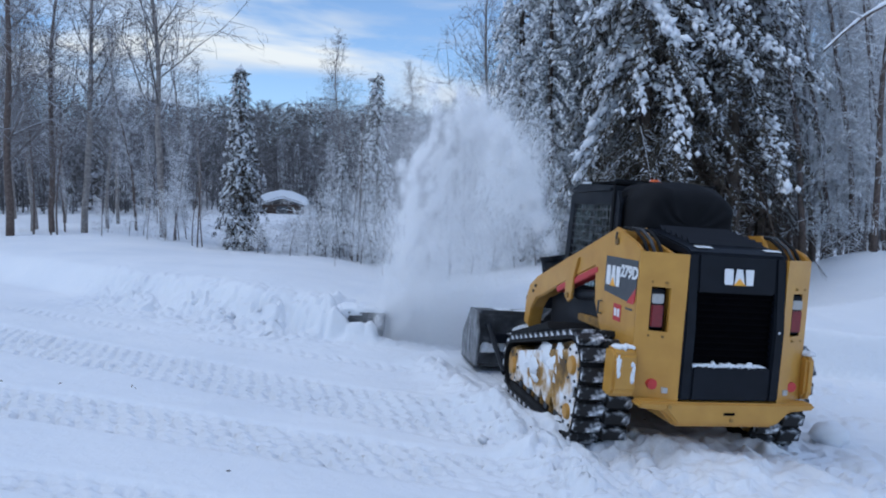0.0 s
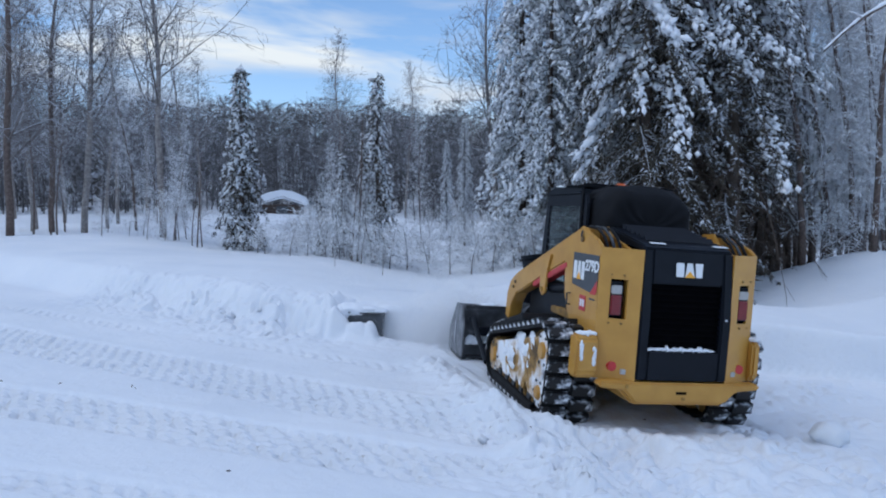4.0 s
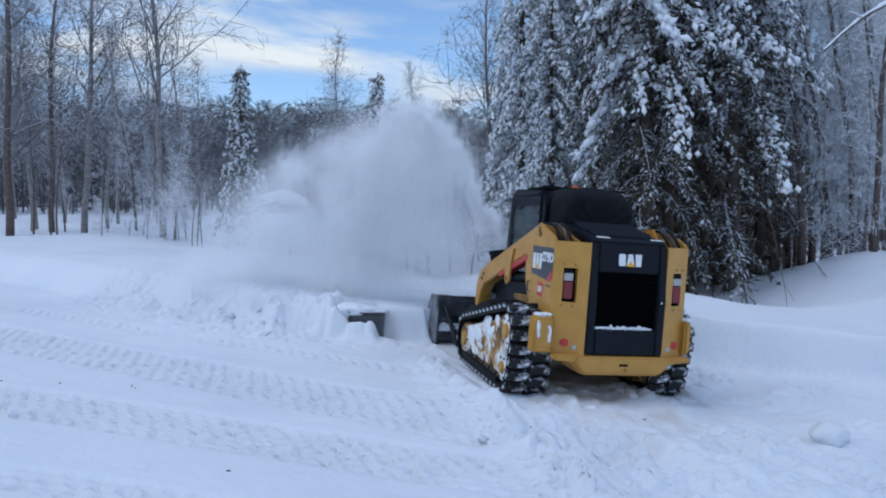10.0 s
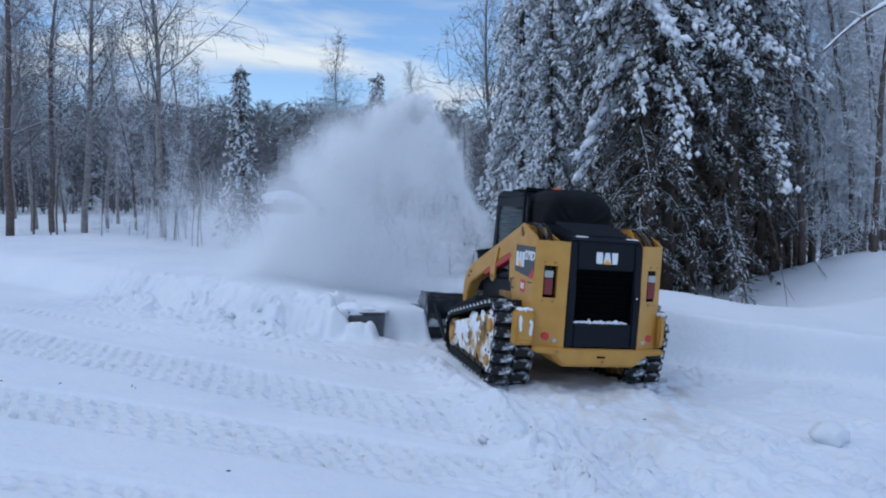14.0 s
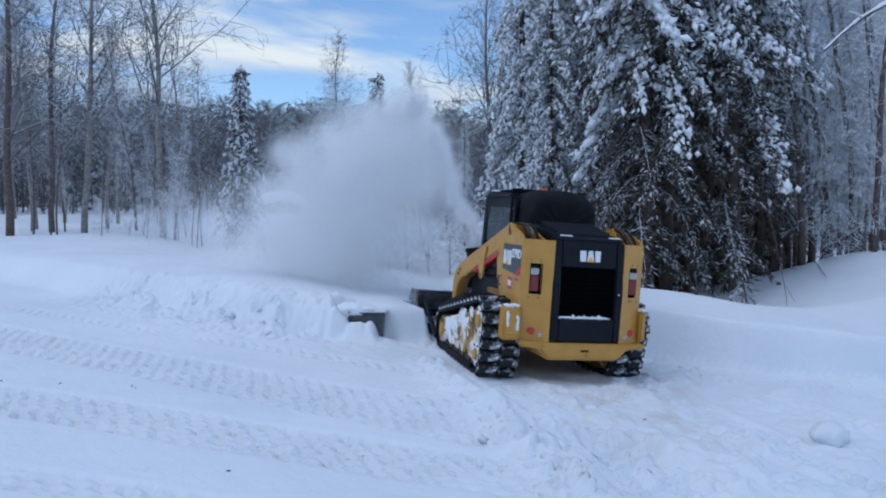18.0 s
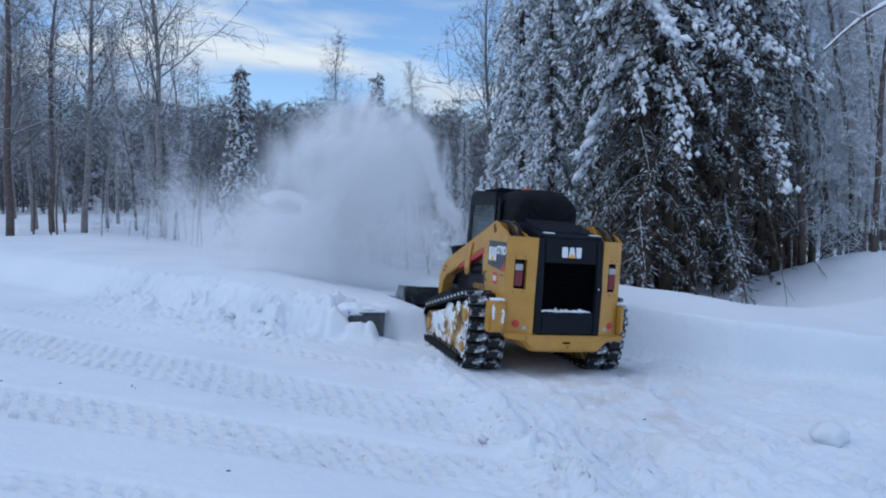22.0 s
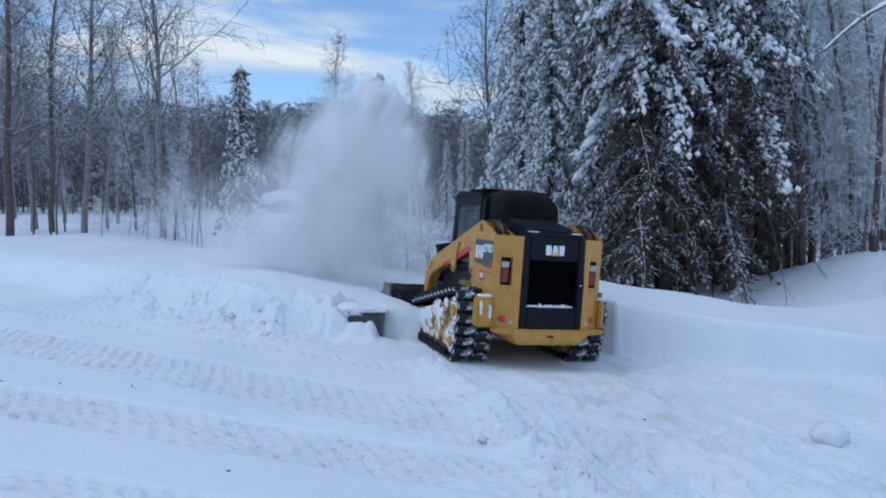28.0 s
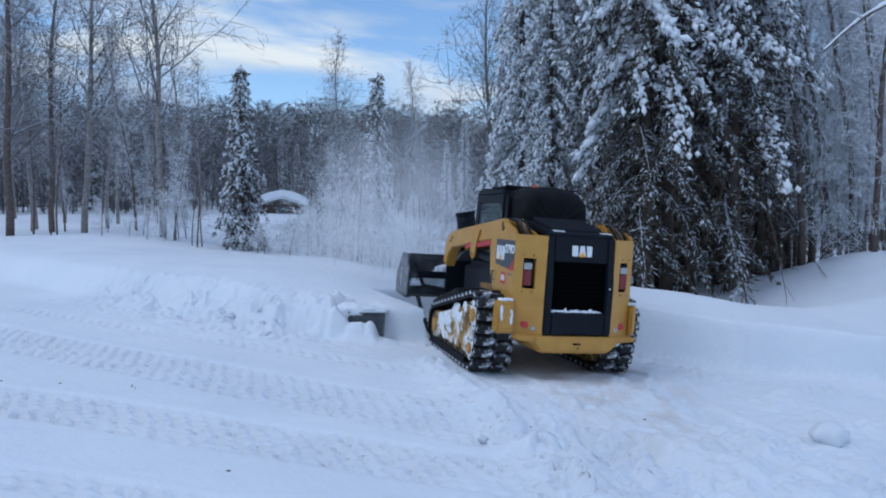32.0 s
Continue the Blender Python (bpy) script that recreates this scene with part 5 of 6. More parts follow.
def plant_all():
    # tall spruces on the working side
    big = spruce("spruce", "tall dark spruce loaded with clumps of snow", 11, 15.0, 2.0, 0.13, 150, 0.07, 0.70, 1.10, 1.15, dead=0.21, power=0.5, twig_step=0.10, width=0.030, bare=0.285, heavy=0.95)
    big2 = spruce("spruce", "tall snow-dusted spruce with dry lower branches", 12, 13.0, 1.55, 0.11, 150, 0.07, 0.80, 1.0, 1.15, dead=0.27, power=0.5, twig_step=0.10, width=0.028, bare=0.33, heavy=0.9)
    slim = spruce("spruce", "slim spruce with drooping snow-dusted boughs", 13, 11.5, 1.2, 0.10, 130, 0.05, 0.90, 1.3, 1.25, power=0.5, twig_step=0.12, width=0.030, needles="needles_rime", heavy=1.0)
    rng = random.Random(8)
    spots_big = [(0.315, 14.0, 1.0), (0.405, 14.2, 1.05), (0.33, 18.5, 1.0), (0.43, 19.0, 1.0), (0.22, 19.5, 1.0), (0.36, 24, 1.0)]
    for i, (k, d, s) in enumerate(spots_big):
        put(big, *at_px(k, d), s, rng.uniform(0, 360), first=i == 0)
    front = spruce("spruce", "dark spruce with thick snow along its drooping boughs", 16, 14.0, 1.75, 0.12, 120, 0.06, 0.75, 0.70, 1.05, power=0.45, twig_step=0.10, width=0.030, bare=0.25, heavy=0.6, laden=[(0.325, 2.72, 1.30, 2.0), (0.30, 2.45, 1.25, 1.9), (0.345, 2.95, 1.05, 0.9), (0.36, 2.2, 1.15, 1.3), (0.43, 2.9, 1.0, 0.8), (0.47, 3.6, 1.0, 0.7), (0.41, 4.4, 1.3, 1.2)])
    put(front, *at_px(0.283, 13.7), 1.0, 25, first=True)
    spots_2 = [(0.345, 15.5, 1.0), (0.305, 16.5, 1.0), (0.385, 17.0, 1.0), (0.445, 16.2, 0.9), (0.25, 22.5, 1.0), (0.40, 21.5, 1.0), (0.31, 21.5, 0.9), (0.44, 27, 1.0)]
    for i, (k, d, s) in enumerate(spots_2):
        put(big2, *at_px(k, d), s, rng.uniform(0, 360), first=i == 0)
    spots_s = [(0.110, 16.5, 0.92), (0.150, 15.5, 0.86), (0.185, 17.0, 1.05), (0.135, 20.0, 1.0), (0.215, 15.8, 0.9), (0.085, 23.0, 0.64), (0.165, 23.0, 1.05), (0.03, 27.0, 0.46), (0.005, 31.0, 0.42), (0.10, 30.0, 0.8)]
    for i, (k, d, s) in enumerate(spots_s):
        put(slim, *at_px(k, d), s, rng.uniform(0, 360), first=i == 0)
    # the snow-laden spruces in the clearing
    laden = spruce("spruce", "young spruce thickly plastered with snow", 14, 4.9, 0.80, 0.07, 92, 0.03, 0.85, 0.55, 1.3, needles="needles", twig_step=0.085, power=0.72, width=0.030, heavy=0.55)
    put(laden, -5.32, 18.9, 1.0, 40, first=True)
    laden2 = spruce("spruce", "slender young spruce plastered with snow", 15, 5.0, 0.56, 0.06, 74, 0.03, 0.9, 0.60, 1.35, needles="needles", twig_step=0.095, power=0.6, width=0.028, heavy=0.7)
    put(laden2, -1.62, 17.6, 0.94, 0, first=True)
    put(laden2, -3.05, 18.0, 0.46, 70, label="small spruce buried in snow")
    put(laden2, -2.50, 17.8, 0.56, 150, label="small spruce buried in snow")
    put(laden2, -2.12, 19.2, 0.72, 220)
    put(big2, -12.6, 56.0, 0.45, 20, label="distant dark young spruce before the wood")
    put(big2, -11.6, 57.0, 0.40, 90, label="distant dark young spruce before the wood")
    put(slim, -11.0, 60.0, 0.62, 10, label="distant dark spruce on the hill")
    # bare birches and aspens round the clearing
    birch = bare_tree("birch_tree", "tall bare birch with frosted branches", 21, 11.5, 0.095, "birch", "twig", first=0.26, limbs=32, fork=1.0, up=0.45, reach=0.30, bushy=3, thin=0.0055)
    birch2 = bare_tree("birch_tree", "bare forked birch with hoar frost on its twigs", 22, 10.5, 0.09, "birch", "twig", first=0.28, limbs=28, fork=1.3, up=0.5, reach=0.36, lean=0.04, bushy=3, thin=0.0055)
    brown = bare_tree("aspen_tree", "bare brown-barked aspen with rimed twigs", 23, 11.0, 0.10, "brown_bark", "twig", first=0.16, limbs=32, fork=0.8, up=0.3, reach=0.28, bushy=3, thin=0.0055)
    for i, (k, d, s, a) in enumerate([(-0.503, 21.5, 1.0, 10), (-0.455, 30, 0.75, 80), (-0.57, 27, 0.75, 190), (-0.36, 33, 0.75, 130)]):
        put(birch, *at_px(k, d), s, a, first=i == 0)
    for i, (k, d, s, a) in enumerate([(-0.392, 20.5, 1.05, 30), (-0.53, 31, 0.75, 120), (-0.415, 36, 0.8, 200), (-0.575, 26, 0.8, 90), (-0.47, 28, 0.72, 310), (-0.60, 34, 0.9, 45), (-0.34, 38, 0.75, 170), (-0.138, 40.0, 0.92, 60), (-0.052, 42.0, 0.82, 240), (0.075, 20.0, 0.78, 100)]):
        put(birch2, *at_px(k, d), s, a, first=i == 0)
    for i, (k, d, s, a) in enumerate([(-0.607, 20.0, 1.05, 0), (-0.63, 32, 0.8, 250), (-0.635, 23, 1.0, 110), (-0.548, 25, 0.95, 200)]):
        put(brown, *at_px(k, d), s, a, first=i == 0)
    # thin stems at the clearing's edge
    sap = bare_tree("sapling", "thin leafless sapling in the snow", 24, 3.4, 0.022, "brown_bark", "twig", first=0.25, limbs=12, fork=0.8, reach=0.30, twig=2)
    for i, (k, d, s, a) in enumerate([(-0.574, 20.5, 1.0, 0), (-0.550, 20.0, 0.95, 50), (-0.541, 20.3, 1.0, 140), (-0.479, 18.6, 0.42, 20), (-0.415, 19.0, 0.35, 80), (-0.345, 18.2, 0.75, 33), (-0.338, 18.4, 0.65, 200), (-0.352, 18.3, 0.55, 100), (-0.128, 17.0, 0.9, 60), (-0.12, 17.1, 1.1, 10), (-0.152, 14.0, 0.18, 60), (-0.085, 14.4, 0.25, 10), (0.42, 12.6, 0.5, 10), (0.405, 14.0, 0.7, 90)]):
        put(sap, *at_px(k, d), s, a, first=i == 0)
    # rimed trees and shrubs
    hoar = bare_tree("frosted_tree", "slender tree white with hoar frost", 31, 10.0, 0.062, "brown_bark", "rime", first=0.12, limbs=64, fork=0.7, up=0.25, reach=0.125, thin=0.0045, stout=0.22)
    hoar2 = bare_tree("frosted_tree", "leaning slender tree furred with rime", 32, 9.0, 0.046, "brown_bark", "rime", first=0.12, limbs=60, fork=0.8, up=0.2, reach=0.135, lean=0.05, thin=0.0045, stout=0.22)
    for i, (k, d, s, a) in enumerate([(0.505, 14.4, 1.0, 0), (0.535, 16.2, 0.95, 70), (0.485, 16.8, 1.0, 310), (0.515, 17.4, 1.0, 150), (0.64, 15.5, 1.0, 45), (0.50, 22.0, 1.1, 15), (0.47, 21.0, 1.1, 260), (0.575, 15.0, 1.0, 60), (0.605, 14.0, 0.95, 130), (0.555, 18.0, 1.1, 200), (0.60, 19.0, 1.1, 250), (0.63, 17.0, 1.0, 300), (0.235, 18.2, 0.95, 20), (0.58, 24.0, 1.1, 80), (0.62, 25, 1.1, 10), (0.52, 25.5, 1.1, 170), (-0.43, 25, 0.72, 40), (-0.53, 26, 0.5, 100), (-0.40, 30, 0.45, 20), (0.645, 15.5, 0.95, 33), (0.655, 19, 1.1, 200), (0.48, 24, 1.1, 100)]):
        put(hoar, *at_px(k, d), s, a, first=i == 0)
    for i, (k, d, s, a) in enumerate([(0.545, 15.2, 1.0, 180), (0.52, 15.6, 1.0, 80), (0.575, 16.0, 0.95, 10), (0.495, 19.0, 1.1, 50), (0.535, 19.5, 1.1, 290), (0.592, 16.4, 1.0, 100), (0.625, 14.8, 0.9, 190), (0.565, 21.0, 1.1, 20), (0.61, 22.0, 1.2, 140), (0.125, 25.0, 0.9, 60), (-0.375, 20.2, 0.42, 75), (-0.36, 20.8, 0.36, 200), (-0.10, 26.0, 0.55, 30), (-0.03, 25.0, 0.55, 100), (0.50, 20.0, 1.0, 230), (-0.175, 18.6, 0.30, 20), (-0.15, 18.0, 0.34, 120), (-0.135, 18.9, 0.36, 220), (-0.11, 17.8, 0.28, 300), (-0.378, 19.3, 0.34, 10), (-0.37, 19.8, 0.30, 140),  (0.59, 15.6, 0.8, 240), (0.56, 15.9, 0.7, 80), (0.615, 15.9, 0.85, 150)]):
        put(hoar2, *at_px(k, d), s, a, first=i == 0)
    thin = bare_tree("bare_tree", "thin bare trunk with dry twigs in the wood", 34, 8.5, 0.07, "bark", "dead", first=0.05, limbs=60, fork=0.2, up=-0.05, reach=0.19, thin=0.006, twig=2)
    for i in range(26):
        k, d = rng.uniform(0.27, 0.47), rng.uniform(15.0, 27)
        put(thin, *at_px(k, d), rng.uniform(0.7, 1.15), rng.uniform(0, 360), first=i == 0)
    bush = bare_tree("frosted_shrub", "low shrub bowed under snow and rime", 33, 1.5, 0.02, "twig", "rime", first=0.02, limbs=16, fork=0.9, up=0.1, reach=0.75, twig=3, thin=0.006)
    spots = [(-0.375, 19.6, 0.9), (-0.215, 17.2, 0.55), (-0.19, 18.0, 0.7), (-0.165, 17.2, 0.75), (-0.145, 16.9, 0.6), (-0.115, 16.4, 0.7), (-0.075, 16.2, 0.7), (-0.05, 16.6, 0.8), (-0.02, 16.0, 0.7),
             (0.01, 16.4, 0.8), (0.04, 15.8, 0.8), (0.07, 15.5, 0.7), (0.10, 15.2, 0.8), (0.13, 15.0, 0.7), (0.16, 14.6, 0.8), (-0.42, 21.0, 0.6), (-0.47, 22.0, 0.5), (-0.30, 18.6, 0.45), (-0.25, 17.9, 0.5), (-0.44, 20.0, 0.4), (-0.26, 18.2, 0.6), (-0.39, 19.0, 0.5), (-0.205, 18.6, 0.6), (-0.185, 19.0, 0.9), (-0.225, 18.9, 0.55), (-0.155, 17.8, 1.2), (-0.13, 17.6, 1.2), (-0.10, 17.2, 1.0), (0.53, 14.6, 0.9), (0.59, 14.4, 1.0), (-0.02, 19.8, 1.0), (0.05, 19.0, 1.0)]
    for i, (k, d, s) in enumerate(spots):
        put(bush, *at_px(k, d), s, i * 77, first=i == 0)


plant_all()


def make_far_wood():
    """The bare wood on the hill behind, as one mass of stems and twigs."""
    rng = np.random.default_rng(41)
    stems, blades = [], []
    for k in range(1500):
        d = 38 + 70 * rng.random() ** 1.1
        x = rng.uniform(-0.95, 0.80) * d
        if -0.36 < x / d < 0.03 and d < 45:
            continue
        z0, h = ground_z(x, d), rng.uniform(4.5, 8.0) * (0.8 if d < 48 else 1.0)
        lean = rng.normal(0, 0.04, 2)
        stems.append((x, d, z0, x + lean[0] * h, d + lean[1] * h, z0 + h * 0.9, 0.05, 0.012))
        n = 300
        t = 1 - 0.95 * rng.random(n) ** 1.3
        az = rng.uniform(0, 6.28, n)
        # rounded crowns of fine twigs
        r = h * 0.20 * np.sqrt(np.clip(1 - ((t - 0.58) / 0.46) ** 2, 0.02, 1)) * rng.uniform(0.2, 1.0, n)
        p = np.stack([x + lean[0] * h * t + np.cos(az) * r, d + lean[1] * h * t + np.sin(az) * r, z0 + h * t], 1)
        a2 = az + rng.normal(0, 0.9, n)
        dr = np.stack([np.cos(a2), np.sin(a2), rng.uniform(-0.2, 1.1, n)], 1)
        e = p + dr * rng.uniform(0.25, 0.75, n)[:, None]
        w = np.cross(dr, rng.normal(0, 1, (n, 3)))
        w *= (0.021 + 0.0003 * (d - 40)) / (np.linalg.norm(w, axis=1, keepdims=True) + 1e-6)
        blades.append(np.stack([p - w, p + w, e], 1).reshape(-1, 3))
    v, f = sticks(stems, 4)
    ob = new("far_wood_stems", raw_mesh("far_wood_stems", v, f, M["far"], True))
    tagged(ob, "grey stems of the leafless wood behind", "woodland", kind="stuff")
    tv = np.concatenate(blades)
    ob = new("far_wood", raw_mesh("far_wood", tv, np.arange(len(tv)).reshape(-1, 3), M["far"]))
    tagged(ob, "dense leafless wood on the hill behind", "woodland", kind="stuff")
    # dark spruces among the far stems
    allt = []
    for k in range(90):
        d = rng.uniform(48, 95)
        x = rng.uniform(-0.8, 0.7) * d
        z0, h = ground_z(x, d), rng.uniform(4.5, 8.5)
        n = 150
        t = rng.random(n) ** 0.8
        a = rng.uniform(0, 6.28, n)
        r = (1 - t) * h * 0.16 + 0.05
        p = np.stack([x + 0 * a, d + 0 * a, z0 + h * (0.06 + 0.94 * t)], 1)
        e = p + np.stack([np.cos(a) * r, np.sin(a) * r, -0.45 * r], 1)
        w = np.stack([-np.sin(a), np.cos(a), 0 * a], 1) * (0.10 + 0.12 * (1 - t))[:, None]
        allt.append(np.stack([p, e + w, e - w], 1).reshape(-1, 3))
    tv = np.concatenate(allt)
    ob = new("far_spruces", raw_mesh("far_spruces", tv, np.arange(len(tv)).reshape(-1, 3), M["needles"]))
    tagged(ob, "dark conifers scattered through the far wood", "woodland", kind="stuff")


make_far_wood()


# ---- small things of the place ----
def make_hut():
    root = new("log_hut")
    tagged(root, "small brown wooden hut under thick roof snow", "hut")
    x, y = -9.0, 40.0
    root.matrix_basis = pose(x, y, ground_z(x, y) - 0.72, 0, 0, 12) @ Matrix.Scale(0.85, 4)
    for k in range(8):
        z = 0.1 + k * 0.17
        part("log", Shape().tube([(-1.35, -1.1, z), (1.35, -1.1, z)], 0.09, 8), M["wood"], root, smooth=True)
        part("log", Shape().tube([(-1.3, -1.2, z + 0.08), (-1.3, 1.2, z + 0.08)], 0.09, 8), M["wood"], root, smooth=True)
        part("log", Shape().tube([(1.3, -1.2, z + 0.08), (1.3, 1.2, z + 0.08)], 0.09, 8), M["wood"], root, smooth=True)
        part("log", Shape().tube([(-1.35, 1.1, z), (1.35, 1.1, z)], 0.09, 8), M["wood"], root, smooth=True)
    part("roof", Shape().prism([(-1.6, 1.42), (0, 1.95), (1.6, 1.42), (1.6, 1.36), (0, 1.88), (-1.6, 1.36)], -1.4, 1.4, "y"), M["wood"], root, bevel=0.01)
    part("hut_door", Shape().box(-0.35, 0.35, -1.24, -1.19, 0.05, 1.25), M["bin"], root, bevel=0.01)
    sn = Shape().prism([(-1.72, 1.22), (-1.76, 1.50), (-1.5, 1.86), (-0.8, 2.16), (0, 2.32), (0.8, 2.18), (1.5, 1.85), (1.76, 1.50), (1.7, 1.22), (0, 1.78)], -1.5, 1.5, "y")
    part("roof_snow", sn, M["soft_snow"], root, "thick rounded cap of snow", bevel=0.12, smooth=True)


def make_bin():
    """A dark steel box dug half out of the bank."""
    root = new("steel_box")
    tagged(root, "dark steel box half buried in the snow bank", "metal box")
    x, y = -1.06, 9.48
    root.matrix_basis = pose(x, y, 0.12, 0, 3.5, -2)
    part("body", Shape().box(-0.25, 0.25, -0.085, 0.26, -0.12, 0.30), M["bin"], root, "dark steel box body", bevel=0.008)
    part("front_panel", Shape().box(-0.225, 0.225, -0.095, -0.08, -0.1, 0.275), M["bin"], root)
    part("lid", Shape().box(-0.28, 0.27, -0.12, 0.28, 0.30, 0.318), M["steel"], root, "scuffed steel lid", bevel=0.005)
    sn = Shape()
    drift = [((-0.17, 0.10, 0.325), (0.24, 0.24, 0.085)), ((-0.02, 0.12, 0.322), (0.22, 0.22, 0.06)), ((0.14, 0.16, 0.32), (0.17, 0.19, 0.04)), ((-0.30, 0.02, 0.28), (0.15, 0.20, 0.11)), ((-0.12, -0.06, 0.31), (0.12, 0.08, 0.045))]
    for k, (c, size) in enumerate(drift):
        sn.lump(c, size, seed=k + 3, rough=0.13, n=22, rings=12)
    part("box_snow", sn, M["soft_snow"], root, "snow lying on the lid", smooth=True)["kind"] = "stuff"


def make_clods():
    """Clods of snow broken out of the bank and off the road."""
    rnd = random.Random(17)
    kinds = []
    for k in range(5):
        kinds.append(Shape().lump((0, 0, 0), (1.0, 0.85, 0.60), seed=k, rough=0.20, n=14, rings=9).mesh("snow_clod", M["soft_snow"], True))
    spots = [(3.28, 5.98, 0.165), (-2.98, 9.95, 0.09)]
    for _ in range(10):
        x = rnd.uniform(-5.5, -0.9)
        y = float(np.interp(x, BANK_X, BANK_Y)) + rnd.gauss(-0.05, 0.22)
        spots.append((x, y, rnd.uniform(0.03, 0.09)))
    for _ in range(8):
        u, v = -1.45 + rnd.gauss(0, 0.16), rnd.uniform(-3.2, 1.8)
        c, s = math.cos(LANE_YAW), math.sin(LANE_YAW)
        spots.append((LANE[0] + u * c - v * s, LANE[1] + u * s + v * c, rnd.uniform(0.02, 0.06)))
    for i, (x, y, r) in enumerate(spots):
        ob = new("snow_clod", kinds[i % 5])
        ob.matrix_basis = Matrix.Translation((x, y, ground_z(x, y) + r * (0.30 if i == 0 else -0.12))) @ pose(0, 0, 0, rnd.uniform(-20, 20), rnd.uniform(-20, 20), rnd.uniform(0, 360)) @ Matrix.Scale(r, 4)
        tagged(ob, "clod of broken snow lying on the ground", "snow clod", "loose snow clods")


def make_branch():
    """A snow-covered branch that reaches in from a tree beside the road."""
    root = new("roadside_tree")
    tagged(root, "bare roadside tree with a snow-covered limb", "bare tree")
    x, y = 6.9, 8.8
    root.matrix_basis = pose(x, y, ground_z(x, y) - 0.40)
    part("trunk", Shape().tube([(0, 0, 0), (0.05, 0, 2.5), (0.0, 0.05, 5.0), (0.1, 0, 8.0)], [0.14, 0.12, 0.09, 0.03], 10), M["brown_bark"], root, smooth=True)
    pts = [Vector((0.02, 0.0, 4.75)), Vector((-0.8, 0.05, 4.62)), Vector((-1.35, 0.1, 4.42)), Vector((-1.72, 0.12, 4.20)), Vector((-2.0, 0.1, 3.98)), Vector((-2.2, 0.1, 3.78))]
    limb = part("limb", Shape().tube(pts, [0.045, 0.036, 0.028, 0.02, 0.014, 0.006], 8), M["brown_bark"], root, smooth=True)
    rnd = random.Random(4)
    fine = [pts[i].lerp(pts[i + 1], j / 5) for i in range(5) for j in range(5)] + [pts[5]]
    up = [p + Vector((0, rnd.gauss(0, 0.006), 0.022 + rnd.gauss(0, 0.006))) for p in fine]
    part("limb_snow", Shape().tube(up, [(0.042 - 0.0013 * i) * rnd.uniform(0.65, 1.25) for i in range(len(up))], 8), M["soft_snow"], limb, "ridge of snow along the limb", smooth=True)
    for p, q in ((2, (-1.75, 0.3, 4.05)), (3, (-2.05, -0.1, 4.22)), (1, (-1.1, -0.2, 4.25))):
        a = pts[p]
        part("side_twig", Shape().tube([a, (a + Vector(q)) / 2 + Vector((0, 0, 0.02)), Vector(q)], [0.014, 0.010, 0.004], 6), M["rime"], limb, smooth=True)


def make_specks():
    """Bits of bark and dirt lying on the road."""
    me = Shape().tube([(-0.5, 0, 0), (0.1, 0.06, 0.05), (0.5, 0, 0)], [0.12, 0.2, 0.08], 6).mesh("bark_bit", M["dead"])
    for i, (x, y, r) in enumerate([(-3.85, 6.15, 0.02), (-3.35, 6.18, 0.016), (-2.75, 6.25, 0.022), (-2.70, 6.20, 0.014), (-1.35, 4.42, 0.018), (-2.2, 5.0, 0.010), (0.7, 5.6, 0.014), (1.8, 6.3, 0.02), (2.3, 6.7, 0.016)]):
        ob = new("bark_bit", me)
        ob.matrix_basis = Matrix.Translation((x, y, ground_z(x, y) + r * 0.15)) @ pose(0, 0, 0, 0, 0, i * 50) @ Matrix.Scale(r * 1.6, 4)
        tagged(ob, "small dark bit of bark on the snow", "debris", "bits of bark on the road")


make_hut()
make_specks()
make_bin()
make_clods()
make_branch()


# ---- the blown snow: clouds of flakes that fly from the chute and fall ----
def flake_cloud(name, seed, n, sigma, size):
    rng = np.random.default_rng(seed)
    c = rng.normal(0, 1, (n, 3)) * np.array(sigma)
    a, b = rng.normal(0, 1, (n, 3)), rng.normal(0, 1, (n, 3))
    a /= np.linalg.norm(a, axis=1, keepdims=True)
    b -= a * (a * b).sum(1, keepdims=True)
    b /= np.linalg.norm(b, axis=1, keepdims=True)
    far = np.linalg.norm(c / np.array(sigma), axis=1, keepdims=True)
    s = size * rng.uniform(0.6, 1.2, (n, 1)) * np.clip(1.5 - 0.45 * far, 0.35, 1.3)
    v = np.stack([c + a * s * 0.58, c - a * s * 0.29 + b * s * 0.5, c - a * s * 0.29 - b * s * 0.5], 1).reshape(-1, 3)
    return raw_mesh(name, v, np.arange(3 * n).reshape(-1, 3), M["flake"])


PUFFS, MISTS = [], []


def make_plume():
    root = new("snow_plume")
    tagged(root, "plume of powder snow thrown from the blower chute", "blown snow")
    clouds = [[flake_cloud("puff", 60 + k, 1150, (0.050, 0.050, 0.085), 0.014) for k in range(3)],
              [flake_cloud("puff", 70 + k, 2100, (0.16, 0.16, 0.18), 0.0095) for k in range(4)],
              [flake_cloud("puff", 80 + k, 4600, (0.32, 0.30, 0.31), 0.0098) for k in range(4)]]
    for kind, count in enumerate((230, 390, 340)):
        for k in range(count):
            ob = part("puff", clouds[kind][k % len(clouds[kind])], None, root)
            ob["kind"] = "stuff"
            PUFFS.append((ob, kind, k, count))
    mist = [flake_cloud("drifting_mist", 90 + k, 10000, (0.55, 0.5, 0.5), 0.0085) for k in range(3)]
    for k in range(72):
        ob = part("drifting_mist", mist[k % 3], None, root, "thin drifting veil of powder")
        ob["kind"] = "stuff"
        MISTS.append(ob)


make_plume()


